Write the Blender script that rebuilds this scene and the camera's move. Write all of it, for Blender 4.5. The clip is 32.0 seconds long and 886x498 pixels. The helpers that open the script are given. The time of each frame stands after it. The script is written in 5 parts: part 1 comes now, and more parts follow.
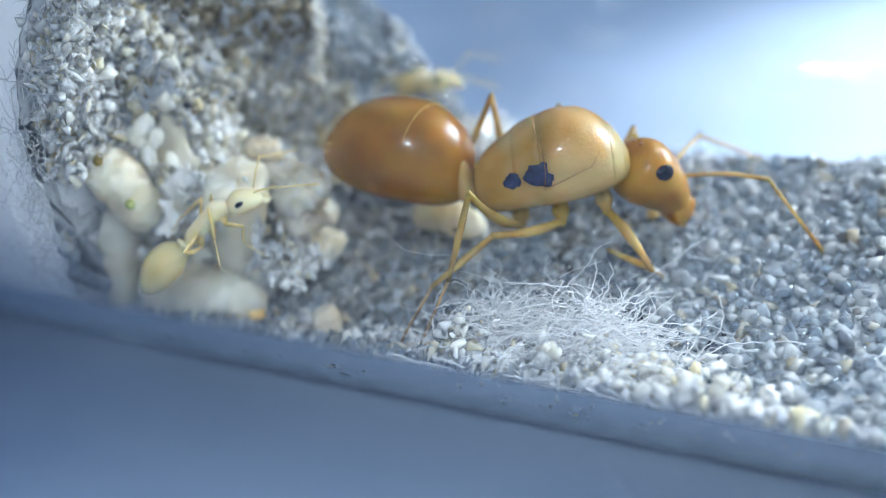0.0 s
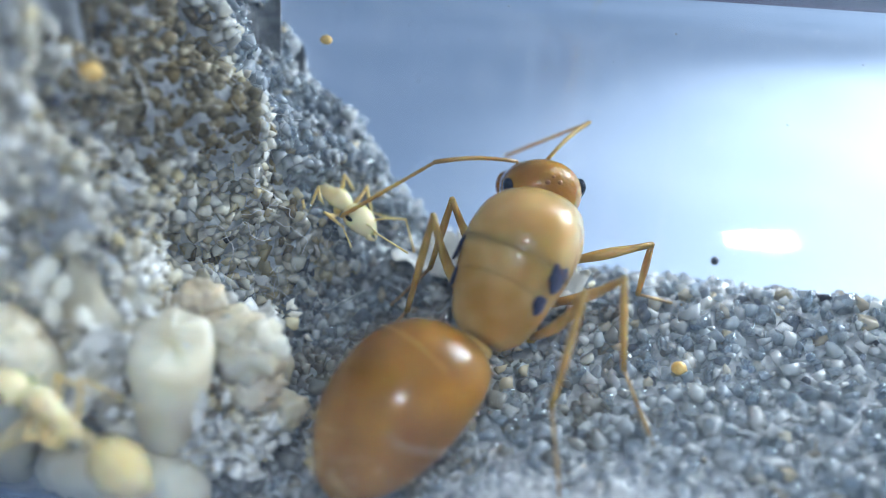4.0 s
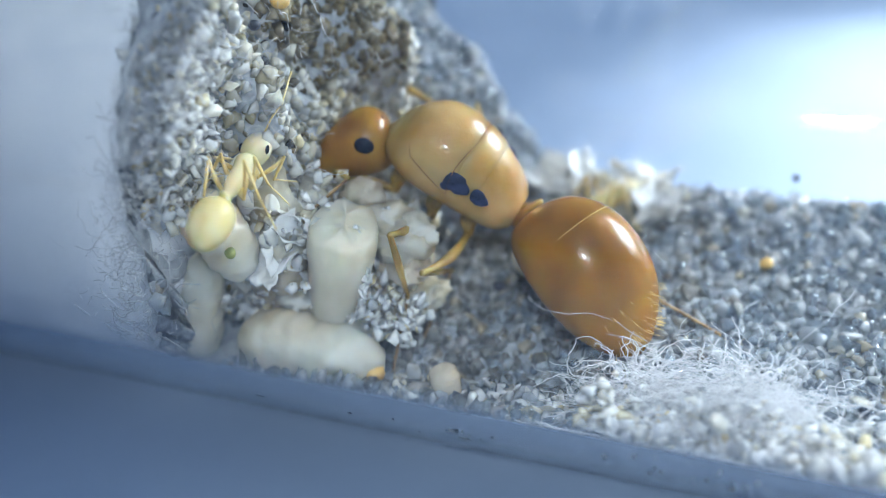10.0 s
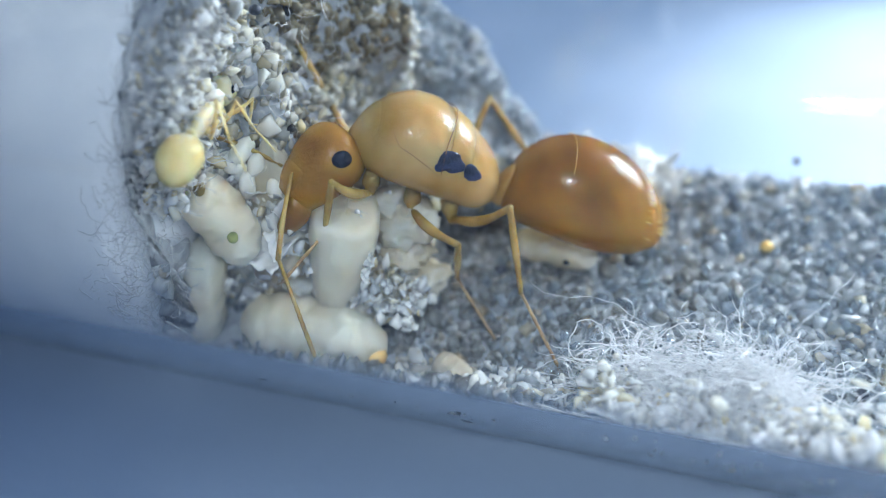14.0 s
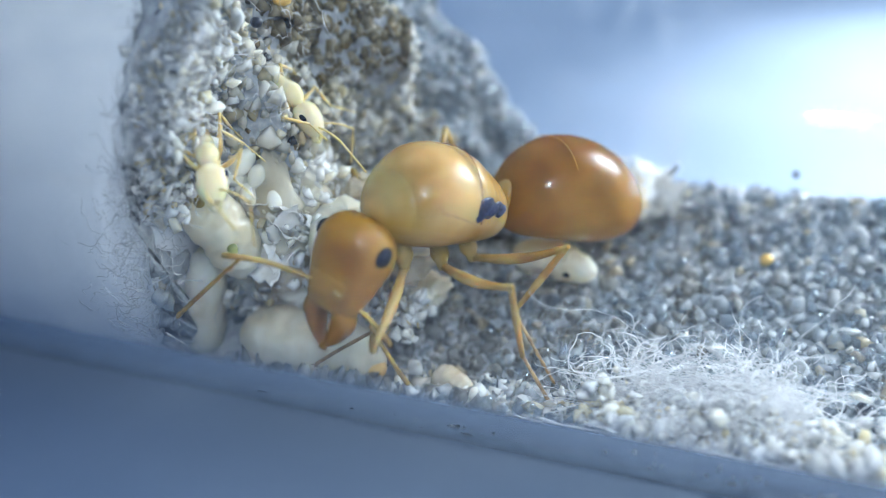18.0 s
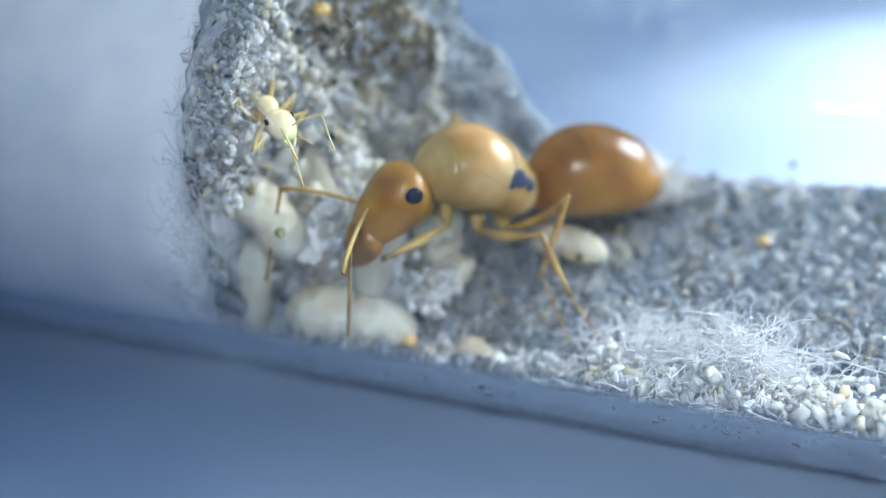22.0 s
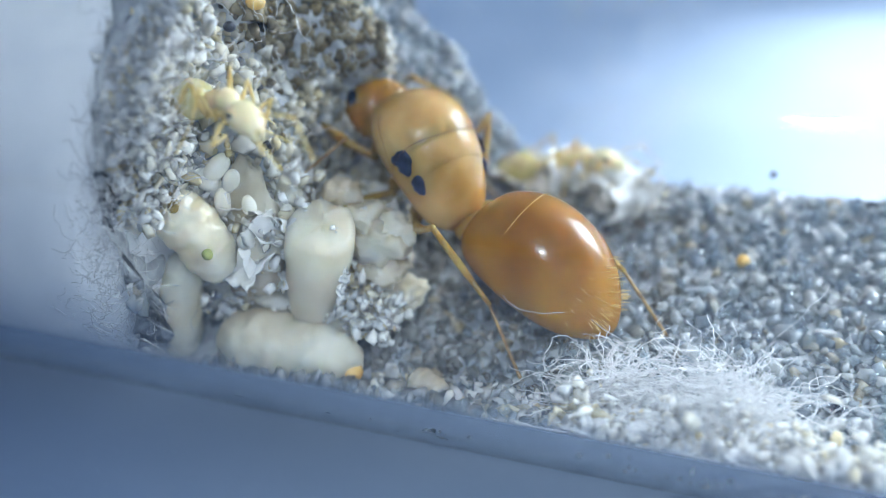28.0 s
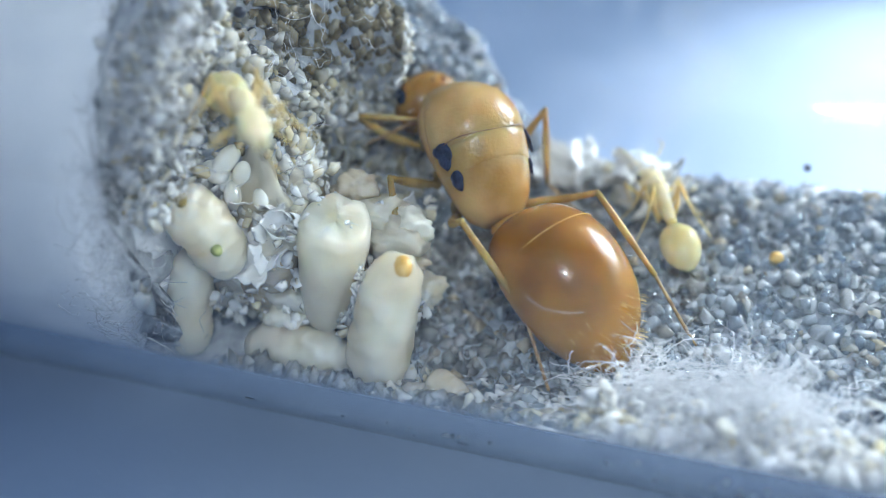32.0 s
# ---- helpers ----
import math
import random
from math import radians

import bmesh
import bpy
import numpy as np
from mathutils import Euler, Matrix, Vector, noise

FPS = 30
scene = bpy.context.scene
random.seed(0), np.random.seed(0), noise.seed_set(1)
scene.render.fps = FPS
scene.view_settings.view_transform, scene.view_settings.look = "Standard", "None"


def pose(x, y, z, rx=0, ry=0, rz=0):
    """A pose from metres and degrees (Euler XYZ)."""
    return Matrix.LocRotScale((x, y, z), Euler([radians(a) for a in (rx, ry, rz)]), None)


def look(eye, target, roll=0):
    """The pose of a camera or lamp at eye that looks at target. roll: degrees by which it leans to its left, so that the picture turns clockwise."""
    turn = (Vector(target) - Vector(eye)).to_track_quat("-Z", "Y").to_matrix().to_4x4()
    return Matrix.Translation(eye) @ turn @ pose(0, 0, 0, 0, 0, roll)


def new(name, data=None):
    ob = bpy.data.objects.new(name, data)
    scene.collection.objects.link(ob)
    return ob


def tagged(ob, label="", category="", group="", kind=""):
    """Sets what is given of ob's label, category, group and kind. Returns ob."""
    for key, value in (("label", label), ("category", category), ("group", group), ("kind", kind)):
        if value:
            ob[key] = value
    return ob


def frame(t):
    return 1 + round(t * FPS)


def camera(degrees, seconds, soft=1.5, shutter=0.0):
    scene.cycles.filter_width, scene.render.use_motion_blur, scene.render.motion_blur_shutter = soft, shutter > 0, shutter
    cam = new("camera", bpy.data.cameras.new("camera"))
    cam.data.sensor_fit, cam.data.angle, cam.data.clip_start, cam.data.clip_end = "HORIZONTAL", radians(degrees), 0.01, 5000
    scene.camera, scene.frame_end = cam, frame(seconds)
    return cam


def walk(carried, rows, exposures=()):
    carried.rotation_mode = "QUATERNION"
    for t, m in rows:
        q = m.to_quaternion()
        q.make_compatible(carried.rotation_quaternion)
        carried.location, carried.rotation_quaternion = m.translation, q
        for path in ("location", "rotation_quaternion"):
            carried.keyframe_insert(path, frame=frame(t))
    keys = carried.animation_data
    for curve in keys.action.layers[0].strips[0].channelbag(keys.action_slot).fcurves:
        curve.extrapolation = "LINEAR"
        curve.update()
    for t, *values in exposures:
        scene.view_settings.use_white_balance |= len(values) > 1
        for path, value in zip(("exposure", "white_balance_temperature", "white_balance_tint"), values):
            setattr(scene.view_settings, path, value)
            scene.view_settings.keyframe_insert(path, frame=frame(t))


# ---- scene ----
MM = 0.001


def mm(p):
    """Millimetres to metres."""
    return Vector(p) * MM


cam = camera(47.7, 32.0, soft=0.6)
cam.data.dof.use_dof, cam.data.dof.focus_distance, cam.data.dof.aperture_fstop = True, 0.0286, 31.0
# seconds, eye and target in millimetres, roll
PATH = [
    (0, (10.655, -27.763, 16.513), (9.942, -26.172, 15.534), -6.0975),
    (0.5, (10.756, -27.595, 16.595), (10.044, -26.006, 15.611), -6.26755),
    (1, (10.856, -27.427, 16.677), (10.146, -25.840, 15.688), -6.43761),
    (1.5, (10.927, -27.346, 16.725), (10.219, -25.762, 15.730), -6.46298),
    (2, (10.999, -27.266, 16.772), (10.293, -25.685, 15.771), -6.48836),
    (2.5, (10.754, -27.121, 16.785), (10.055, -25.540, 15.779), -6.40182),
    (3, (8.953, -26.054, 16.880), (8.310, -24.477, 15.832), -5.76721),
    (3.5, (5.818, -24.377, 17.615), (5.316, -22.753, 16.560), -2.8),
    (4, (4.366, -21.335, 17.755), (3.942, -19.667, 16.735), -1),
    (4.5, (3.779, -20.133, 17.465), (3.340, -18.474, 16.438), -1.3),
    (6.5, (3.020, -20.348, 17.379), (2.635, -18.680, 16.344), -0.2),
    (7, (3.080, -20.392, 17.303), (2.670, -18.729, 16.272), -0.6),
    (7.5, (3.495, -20.658, 17.167), (2.999, -19.016, 16.139), -2.2),
    (8, (2.507, -23.009, 17.200), (2.051, -21.369, 16.148), -1.9),
    (8.5, (3.263, -25.973, 17.284), (2.759, -24.329, 16.262), -2.5),
    (9, (3.535, -27.217, 17.590), (3.015, -25.573, 16.577), -2.3),
    (9.5, (3.512, -27.236, 17.597), (2.994, -25.590, 16.584), -2.2),
    (10, (3.569, -27.291, 17.657), (3.048, -25.649, 16.642), -2.3),
    (10.5, (3.537, -27.291, 17.650), (3.019, -25.652, 16.628), -2.2),
    (11, (3.542, -27.291, 17.679), (3.025, -25.655, 16.651), -2.3),
    (11.5, (3.552, -27.311, 17.694), (3.034, -25.681, 16.657), -2.4),
    (12, (3.552, -27.329, 17.684), (3.035, -25.703, 16.642), -2.4),
    (12.5, (3.564, -27.351, 17.696), (3.047, -25.724, 16.653), -2.5),
    (13, (3.563, -27.374, 17.716), (3.047, -25.747, 16.673), -2.5),
    (13.5, (3.556, -27.367, 17.709), (3.040, -25.741, 16.666), -2.5),
    (14, (3.576, -27.399, 17.718), (3.057, -25.772, 16.675), -2.5),
    (14.5, (3.573, -27.406, 17.746), (3.054, -25.781, 16.703), -2.5),
    (16.5, (3.555, -27.369, 17.720), (3.034, -25.737, 16.687), -2.3),
    (17, (3.566, -27.390, 17.735), (3.046, -25.755, 16.706), -2.4),
    (17.5, (3.530, -27.401, 17.646), (3.012, -25.763, 16.623), -2.2),
    (18, (3.552, -27.389, 17.755), (3.032, -25.751, 16.731), -2.3),
    (18.5, (3.538, -27.345, 17.860), (3.018, -25.709, 16.832), -2.4),
    (19, (3.520, -27.338, 17.804), (3.001, -25.700, 16.781), -2.4),
    (19.5, (3.548, -27.319, 17.792), (3.023, -25.677, 16.778), -2.5),
    (20, (3.518, -27.395, 17.914), (2.974, -25.753, 16.910), -2.7),
    (20.5, (3.952, -28.465, 17.906), (3.385, -26.806, 16.944), -3.2),
    (21, (4.372, -30.073, 18.535), (3.813, -28.418, 17.560), -3.2),
    (21.5, (4.829, -30.865, 18.525), (4.251, -29.218, 17.550), -3.7),
    (22, (4.828, -30.656, 18.453), (4.242, -29.019, 17.464), -3.9),
    (22.5, (4.446, -29.716, 18.264), (3.880, -28.081, 17.260), -3.5),
    (23, (4.109, -27.974, 18.280), (3.581, -26.329, 17.272), -2.4),
    (23.5, (4.110, -27.321, 18.153), (3.602, -25.664, 17.155), -2.2),
    (24, (4.054, -27.252, 18.212), (3.555, -25.599, 17.203), -2),
    (24.5, (4.077, -27.280, 18.153), (3.576, -25.628, 17.143), -2.1),
    (25, (4.072, -27.261, 18.105), (3.570, -25.612, 17.092), -2.1),
    (25.5, (4.100, -27.252, 18.086), (3.596, -25.605, 17.070), -2.3),
    (27.5, (4.073, -27.153, 18.031), (3.566, -25.517, 16.999), -2.4),
    (28, (4.030, -27.110, 17.979), (3.524, -25.475, 16.945), -2.4),
    (28.5, (3.989, -27.058, 17.956), (3.484, -25.424, 16.919), -2.4),
    (29, (3.990, -27.049, 17.929), (3.484, -25.415, 16.893), -2.5),
    (29.5, (3.975, -26.998, 17.897), (3.468, -25.365, 16.860), -2.5),
    (30, (3.981, -26.984, 17.894), (3.473, -25.353, 16.853), -2.5),
    (30.5, (3.947, -26.924, 17.829), (3.438, -25.295, 16.787), -2.5),
    (31, (3.854, -26.764, 17.735), (3.343, -25.136, 16.692), -2.5),
    (31.5, (3.699, -26.441, 17.612), (3.181, -24.818, 16.565), -2.5),
    (32, (3.550, -26.047, 17.378), (3.018, -24.427, 16.334), -2.8),
]
walk(cam, [(t, look(mm(eye), mm(target), roll)) for t, eye, target, roll in PATH], [(0.0, -0.08), (3.0, -0.1), (4.0, -0.25), (6.0, -0.5), (7.5, -0.5), (8.2, -0.28), (9.2, -0.09), (14.5, -0.07), (23.0, 0.0), (32.0, -0.06)])

# ---- light: cool room, one bright desk lamp behind and above, an added area light ----
world = bpy.data.worlds.new("room_light")
scene.world = world
world.use_nodes = True
world.node_tree.nodes["Background"].inputs[0].default_value = (0.29, 0.53, 1.0, 1)
world.node_tree.nodes["Background"].inputs[1].default_value = 0.36
scene.view_settings.exposure = 0.0


def lamp(name, kind, eye, target, energy, colour, size):
    data = bpy.data.lights.new(name, kind)
    data.energy, data.color = energy, colour
    if kind == "AREA":
        data.size = size
    elif kind == "SPOT":
        data.spot_size, data.spot_blend, data.shadow_soft_size = size
    ob = new(name, data)
    ob.matrix_world = look(mm(eye), mm(target))
    return ob


lamp("desk_lamp_bulb", "SPOT", (75, 110, 150), (39, 34, -4.7), 5.1, (0.84, 0.93, 1.0), (radians(29), 1.0, 0.006))
# Added area light, unseen: a second stand-in for the lamp behind.
lamp("lamp_stand_in_area", "AREA", (130, 150, 85), (-2, 0, 2), 0.56, (0.75, 0.89, 1.0), 0.085)
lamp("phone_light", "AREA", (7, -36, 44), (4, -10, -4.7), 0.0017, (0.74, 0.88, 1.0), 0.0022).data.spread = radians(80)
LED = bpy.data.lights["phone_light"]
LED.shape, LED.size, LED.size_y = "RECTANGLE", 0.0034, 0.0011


# ---- materials ----
def material(name, colour, rough=0.5, metal=0.0, **more):
    """A principled material; more: sockets of the shader by name with _ for blanks."""
    m = bpy.data.materials.new(name)
    m.use_nodes = True
    s = m.node_tree.nodes["Principled BSDF"]
    s.inputs["Base Color"].default_value = (*colour, 1)
    s.inputs["Roughness"].default_value, s.inputs["Metallic"].default_value = rough, metal
    for k, v in more.items():
        s.inputs[k.replace("_", " ")].default_value = v
    return m


def grain(m, a, b, scale, detail=4.0, low=0.35, high=0.65, bump=0.0, bump_scale=None, space="Object"):
    """Base colour that drifts between a and b by noise of that scale (per metre), and a fine relief."""
    t = m.node_tree
    s = t.nodes["Principled BSDF"]
    co = t.nodes.new("ShaderNodeTexCoord")
    n = t.nodes.new("ShaderNodeTexNoise")
    n.inputs["Scale"].default_value, n.inputs["Detail"].default_value = scale, detail
    t.links.new(co.outputs[space], n.inputs["Vector"])
    r = t.nodes.new("ShaderNodeValToRGB")
    r.color_ramp.elements[0].position, r.color_ramp.elements[1].position = low, high
    r.color_ramp.elements[0].color, r.color_ramp.elements[1].color = (*a, 1), (*b, 1)
    t.links.new(n.outputs["Fac"], r.inputs["Fac"])
    t.links.new(r.outputs["Color"], s.inputs["Base Color"])
    if bump:
        k = t.nodes.new("ShaderNodeTexNoise")
        k.inputs["Scale"].default_value, k.inputs["Detail"].default_value = bump_scale or scale * 6, 3.0
        t.links.new(co.outputs[space], k.inputs["Vector"])
        u = t.nodes.new("ShaderNodeBump")
        u.inputs["Strength"].default_value, u.inputs["Distance"].default_value = bump, 0.0001
        t.links.new(k.outputs["Fac"], u.inputs["Height"])
        t.links.new(u.outputs["Normal"], s.inputs["Normal"])
    return m


def by_island(m, stops, clear=None):
    """Base colour picked for each loose piece from a ramp of (place, colour)."""
    t = m.node_tree
    s = t.nodes["Principled BSDF"]
    g = t.nodes.new("ShaderNodeNewGeometry")
    r = t.nodes.new("ShaderNodeValToRGB")
    r.color_ramp.interpolation = "LINEAR"
    e = r.color_ramp.elements
    while len(e) < len(stops):
        e.new(0.5)
    for el, (at, colour) in zip(e, stops):
        el.position, el.color = at, (*colour, 1)
    t.links.new(g.outputs["Random Per Island"], r.inputs["Fac"])
    t.links.new(r.outputs["Color"], s.inputs["Base Color"])
    if clear:
        # the first pieces of the ramp are clear, the last ones opaque
        k = t.nodes.new("ShaderNodeMapRange")
        k.inputs["From Min"].default_value, k.inputs["From Max"].default_value = 0.3, 0.7
        k.inputs["To Min"].default_value, k.inputs["To Max"].default_value = clear[0], 1 - clear[1] - 0.2
        t.links.new(g.outputs["Random Per Island"], k.inputs["Value"])
        t.links.new(k.outputs["Result"], s.inputs["Transmission Weight"])
    return m


def waxy(m, weight, radius, scale):
    s = m.node_tree.nodes["Principled BSDF"]
    s.inputs["Subsurface Weight"].default_value = weight
    s.inputs["Subsurface Radius"].default_value = radius
    s.inputs["Subsurface Scale"].default_value = scale * MM
    return m


AMBER = waxy(grain(material("amber_cuticle", (0.6, 0.3, 0.06), 0.22, Transmission_Weight=0.2, IOR=1.4, Coat_Weight=0.3, Coat_Roughness=0.1), (0.27, 0.115, 0.012), (0.52, 0.27, 0.04), 500, detail=3, bump=0.25, bump_scale=9000), 0.6, (1.0, 0.42, 0.12), 0.7)
DOME = waxy(grain(material("pale_dome_cuticle", (0.8, 0.55, 0.3), 0.2, Transmission_Weight=0.12, IOR=1.4, Coat_Weight=0.35, Coat_Roughness=0.09), (0.42, 0.22, 0.04), (0.69, 0.45, 0.19), 420, detail=3, bump=0.22, bump_scale=9000), 0.75, (1.0, 0.55, 0.3), 1.3)
GOLD_EDGE = grain(material("golden_edge", (0.85, 0.62, 0.22), 0.25), (0.6, 0.36, 0.09), (0.75, 0.5, 0.18), 3000)
RUST = waxy(grain(material("rust_cuticle", (0.5, 0.2, 0.04), 0.2, Transmission_Weight=0.3, IOR=1.4, Coat_Weight=0.4, Coat_Roughness=0.09), (0.29, 0.12, 0.013), (0.57, 0.29, 0.05), 380, detail=3, low=0.36, high=0.66, bump=0.1, bump_scale=12000), 0.8, (1.0, 0.48, 0.12), 1.5)
LEG = waxy(grain(material("leg_cuticle", (0.5, 0.28, 0.08), 0.24, Transmission_Weight=0.25, IOR=1.36), (0.34, 0.21, 0.06), (0.6, 0.42, 0.15), 1100, bump=0.1, bump_scale=20000), 0.5, (1.0, 0.55, 0.15), 0.4)
TARSUS = grain(material("tarsus_cuticle", (0.2, 0.07, 0.02), 0.4), (0.16, 0.08, 0.03), (0.42, 0.27, 0.11), 2500)
EYE = grain(material("compound_eye", (0.008, 0.01, 0.02), 0.25), (0.006, 0.008, 0.016), (0.014, 0.018, 0.035), 3000, bump=0.25, bump_scale=40000)
SCAR = grain(material("wing_scar", (0.012, 0.015, 0.04), 0.35), (0.008, 0.01, 0.025), (0.03, 0.04, 0.1), 3000, bump=0.5, bump_scale=9000)
SEAM = grain(material("seam_cuticle", (0.14, 0.05, 0.015), 0.4), (0.16, 0.06, 0.015), (0.32, 0.14, 0.04), 2500)
HAIR = grain(material("golden_hair", (0.8, 0.55, 0.2), 0.3), (0.75, 0.5, 0.16), (0.9, 0.7, 0.32), 2000)
WORKER = waxy(grain(material("worker_cuticle", (0.85, 0.58, 0.28), 0.16, Transmission_Weight=0.25, IOR=1.36), (0.84, 0.68, 0.38), (0.93, 0.82, 0.56), 1500, bump=0.1, bump_scale=20000), 0.6, (1.0, 0.7, 0.35), 0.5)
WORKER_GASTER = waxy(grain(material("worker_gaster_cuticle", (0.85, 0.62, 0.25), 0.1, Transmission_Weight=0.45, IOR=1.36), (0.8, 0.66, 0.3), (0.92, 0.82, 0.52), 1200, bump=0.08, bump_scale=20000), 0.6, (1.0, 0.7, 0.3), 0.6)
WORKER_LEG = waxy(grain(material("worker_leg_cuticle", (0.62, 0.45, 0.18), 0.35), (0.55, 0.38, 0.12), (0.72, 0.56, 0.26), 2500), 0.4, (1.0, 0.7, 0.3), 0.2)
MEMBRANE = waxy(grain(material("torn_membrane", (0.88, 0.85, 0.8), 0.2, Transmission_Weight=0.35, IOR=1.3), (0.84, 0.76, 0.58), (0.98, 0.94, 0.82), 900, bump=0.5, bump_scale=2500), 0.5, (1.0, 0.9, 0.75), 0.6)
BROOD = waxy(grain(material("brood_skin", (0.85, 0.8, 0.7), 0.3, Coat_Weight=0.25, Coat_Roughness=0.15, Transmission_Weight=0.3, IOR=1.36), (0.74, 0.57, 0.38), (0.93, 0.83, 0.65), 450, detail=6, bump=0.6, bump_scale=2200), 0.85, (1.0, 0.85, 0.62), 1.8)
LARVA = waxy(grain(material("larva_skin", (0.78, 0.72, 0.6), 0.16, Transmission_Weight=0.45, IOR=1.36), (0.8, 0.63, 0.44), (0.96, 0.85, 0.68), 700, bump=0.4, bump_scale=2600), 0.5, (1.0, 0.85, 0.6), 0.8)
EGG = waxy(grain(material("egg_skin", (0.85, 0.84, 0.78), 0.12), (0.84, 0.8, 0.66), (0.93, 0.92, 0.86), 1500), 0.6, (1, 0.9, 0.7), 0.6)
SPOT = grain(material("meconium_spot", (0.2, 0.12, 0.02), 0.5), (0.14, 0.09, 0.02), (0.34, 0.24, 0.06), 3000)
GREEN_SPOT = grain(material("green_spot", (0.2, 0.22, 0.06), 0.5), (0.14, 0.16, 0.04), (0.3, 0.32, 0.1), 3000)
TIP = grain(material("cocoon_tip", (0.7, 0.42, 0.12), 0.4), (0.6, 0.32, 0.06), (0.8, 0.55, 0.2), 3000)
SHELL = grain(material("cast_skin", (0.9, 0.88, 0.84), 0.12, Transmission_Weight=0.3, IOR=1.3), (0.9, 0.88, 0.82), (0.98, 0.98, 0.97), 1500, bump=0.5, bump_scale=4000)
COTTON = waxy(grain(material("cotton_wool", (0.8, 0.82, 0.85), 0.9), (0.8, 0.82, 0.85), (0.96, 0.96, 0.96), 420, detail=10, low=0.3, high=0.7, bump=0.3, bump_scale=2600), 0.7, (1.0, 1.0, 1.0), 3.0)
FIBRE = grain(material("cotton_fibre", (0.93, 0.93, 0.93), 0.2, Transmission_Weight=0.4, IOR=1.5), (0.86, 0.86, 0.86), (0.95, 0.95, 0.95), 3000)
PAPER = grain(material("pale_blue_paper", (0.5, 0.6, 0.72), 0.55), (0.36, 0.46, 0.61), (0.45, 0.55, 0.7), 60, detail=6, bump=0.25, bump_scale=1800)
DARK_CLOTH = grain(material("purple_cloth", (0.07, 0.045, 0.09), 0.8), (0.05, 0.03, 0.07), (0.1, 0.065, 0.12), 50, bump=0.3, bump_scale=900)
SANDBASE = grain(material("packed_sand", (0.5, 0.49, 0.47), 0.7), (0.24, 0.255, 0.27), (0.4, 0.415, 0.43), 3000, bump=0.8, bump_scale=4000)
# The bluish glare over the right-hand sand is put into these quartz colours.
QUARTZ = [(0.0, (0.86, 0.94, 1.0)), (0.22, (0.74, 0.86, 0.97)), (0.4, (0.68, 0.76, 0.84)), (0.55, (0.84, 0.92, 0.98)), (0.68, (0.58, 0.62, 0.65)), (0.8, (0.78, 0.79, 0.77)), (0.9, (0.93, 0.98, 1.0)), (0.95, (0.78, 0.65, 0.44)), (0.985, (0.3, 0.32, 0.36)), (1.0, (0.05, 0.05, 0.06))]
SAND = waxy(by_island(material("quartz_sand", (0.9, 0.9, 0.9), 0.04, IOR=1.5, Coat_Weight=1.0, Coat_Roughness=0.03, Coat_IOR=1.6), QUARTZ, clear=(0.85, 0.3)), 0.6, (1.0, 1.0, 1.0), 0.35)
# Darker beige copy of the sand: shade round the brood put into colour.
SHADED = [(0.0, (0.72, 0.71, 0.66)), (0.25, (0.5, 0.47, 0.41)), (0.45, (0.66, 0.64, 0.58)), (0.6, (0.44, 0.42, 0.37)), (0.75, (0.74, 0.73, 0.69)), (0.86, (0.5, 0.49, 0.48)), (0.93, (0.66, 0.5, 0.28)), (0.97, (0.9, 0.9, 0.88)), (1.0, (0.06, 0.06, 0.06))]
SHADED_SAND = waxy(by_island(material("shaded_sand", (0.6, 0.58, 0.53), 0.06, IOR=1.5, Coat_Weight=0.6, Coat_Roughness=0.03), SHADED, clear=(0.8, 0.3)), 0.6, (1.0, 0.95, 0.88), 0.4)
DAMP = [(0.0, (0.62, 0.55, 0.4)), (0.25, (0.82, 0.78, 0.68)), (0.45, (0.5, 0.4, 0.22)), (0.6, (0.86, 0.83, 0.74)), (0.78, (0.58, 0.47, 0.28)), (0.88, (0.84, 0.8, 0.68)), (0.94, (0.22, 0.17, 0.1)), (1.0, (0.05, 0.05, 0.05))]
# Dark brown grains: the shade of the heap's hollow put into their colour.
CORE_SHADE = [(0.0, (0.12, 0.1, 0.065)), (0.3, (0.26, 0.22, 0.14)), (0.5, (0.1, 0.08, 0.045)), (0.7, (0.3, 0.26, 0.18)), (0.9, (0.2, 0.15, 0.07)), (1.0, (0.03, 0.03, 0.03))]
CORE_SHADE_SAND = waxy(by_island(material("core_shade_sand", (0.2, 0.17, 0.1), 0.12, IOR=1.5), CORE_SHADE), 0.3, (1.0, 0.9, 0.8), 0.2)
DAMP_SAND = waxy(by_island(material("damp_sand", (0.6, 0.55, 0.45), 0.1, IOR=1.5), DAMP, clear=(0.4, 0.65)), 0.85, (1.0, 0.93, 0.82), 0.8)
CRUMB = waxy(by_island(material("pale_crumbs", (0.9, 0.88, 0.84), 0.06, Transmission_Weight=0.2, IOR=1.45, Coat_Weight=0.6, Coat_Roughness=0.04), [(0.0, (0.93, 0.93, 0.9)), (0.55, (0.9, 0.86, 0.76)), (0.85, (0.87, 0.78, 0.58)), (1.0, (0.82, 0.64, 0.36))]), 0.9, (1.0, 0.95, 0.85), 0.7)
BLACK = grain(material("dark_mineral", (0.03, 0.035, 0.05), 0.4), (0.02, 0.022, 0.03), (0.05, 0.055, 0.08), 3000)
DUST = grain(material("pale_dust", (0.8, 0.8, 0.8), 0.5), (0.75, 0.75, 0.76), (0.85, 0.84, 0.82), 3000)
GLASS = material("tube_glass", (1, 1, 1), 0.0, Transmission_Weight=1.0, IOR=1.45)


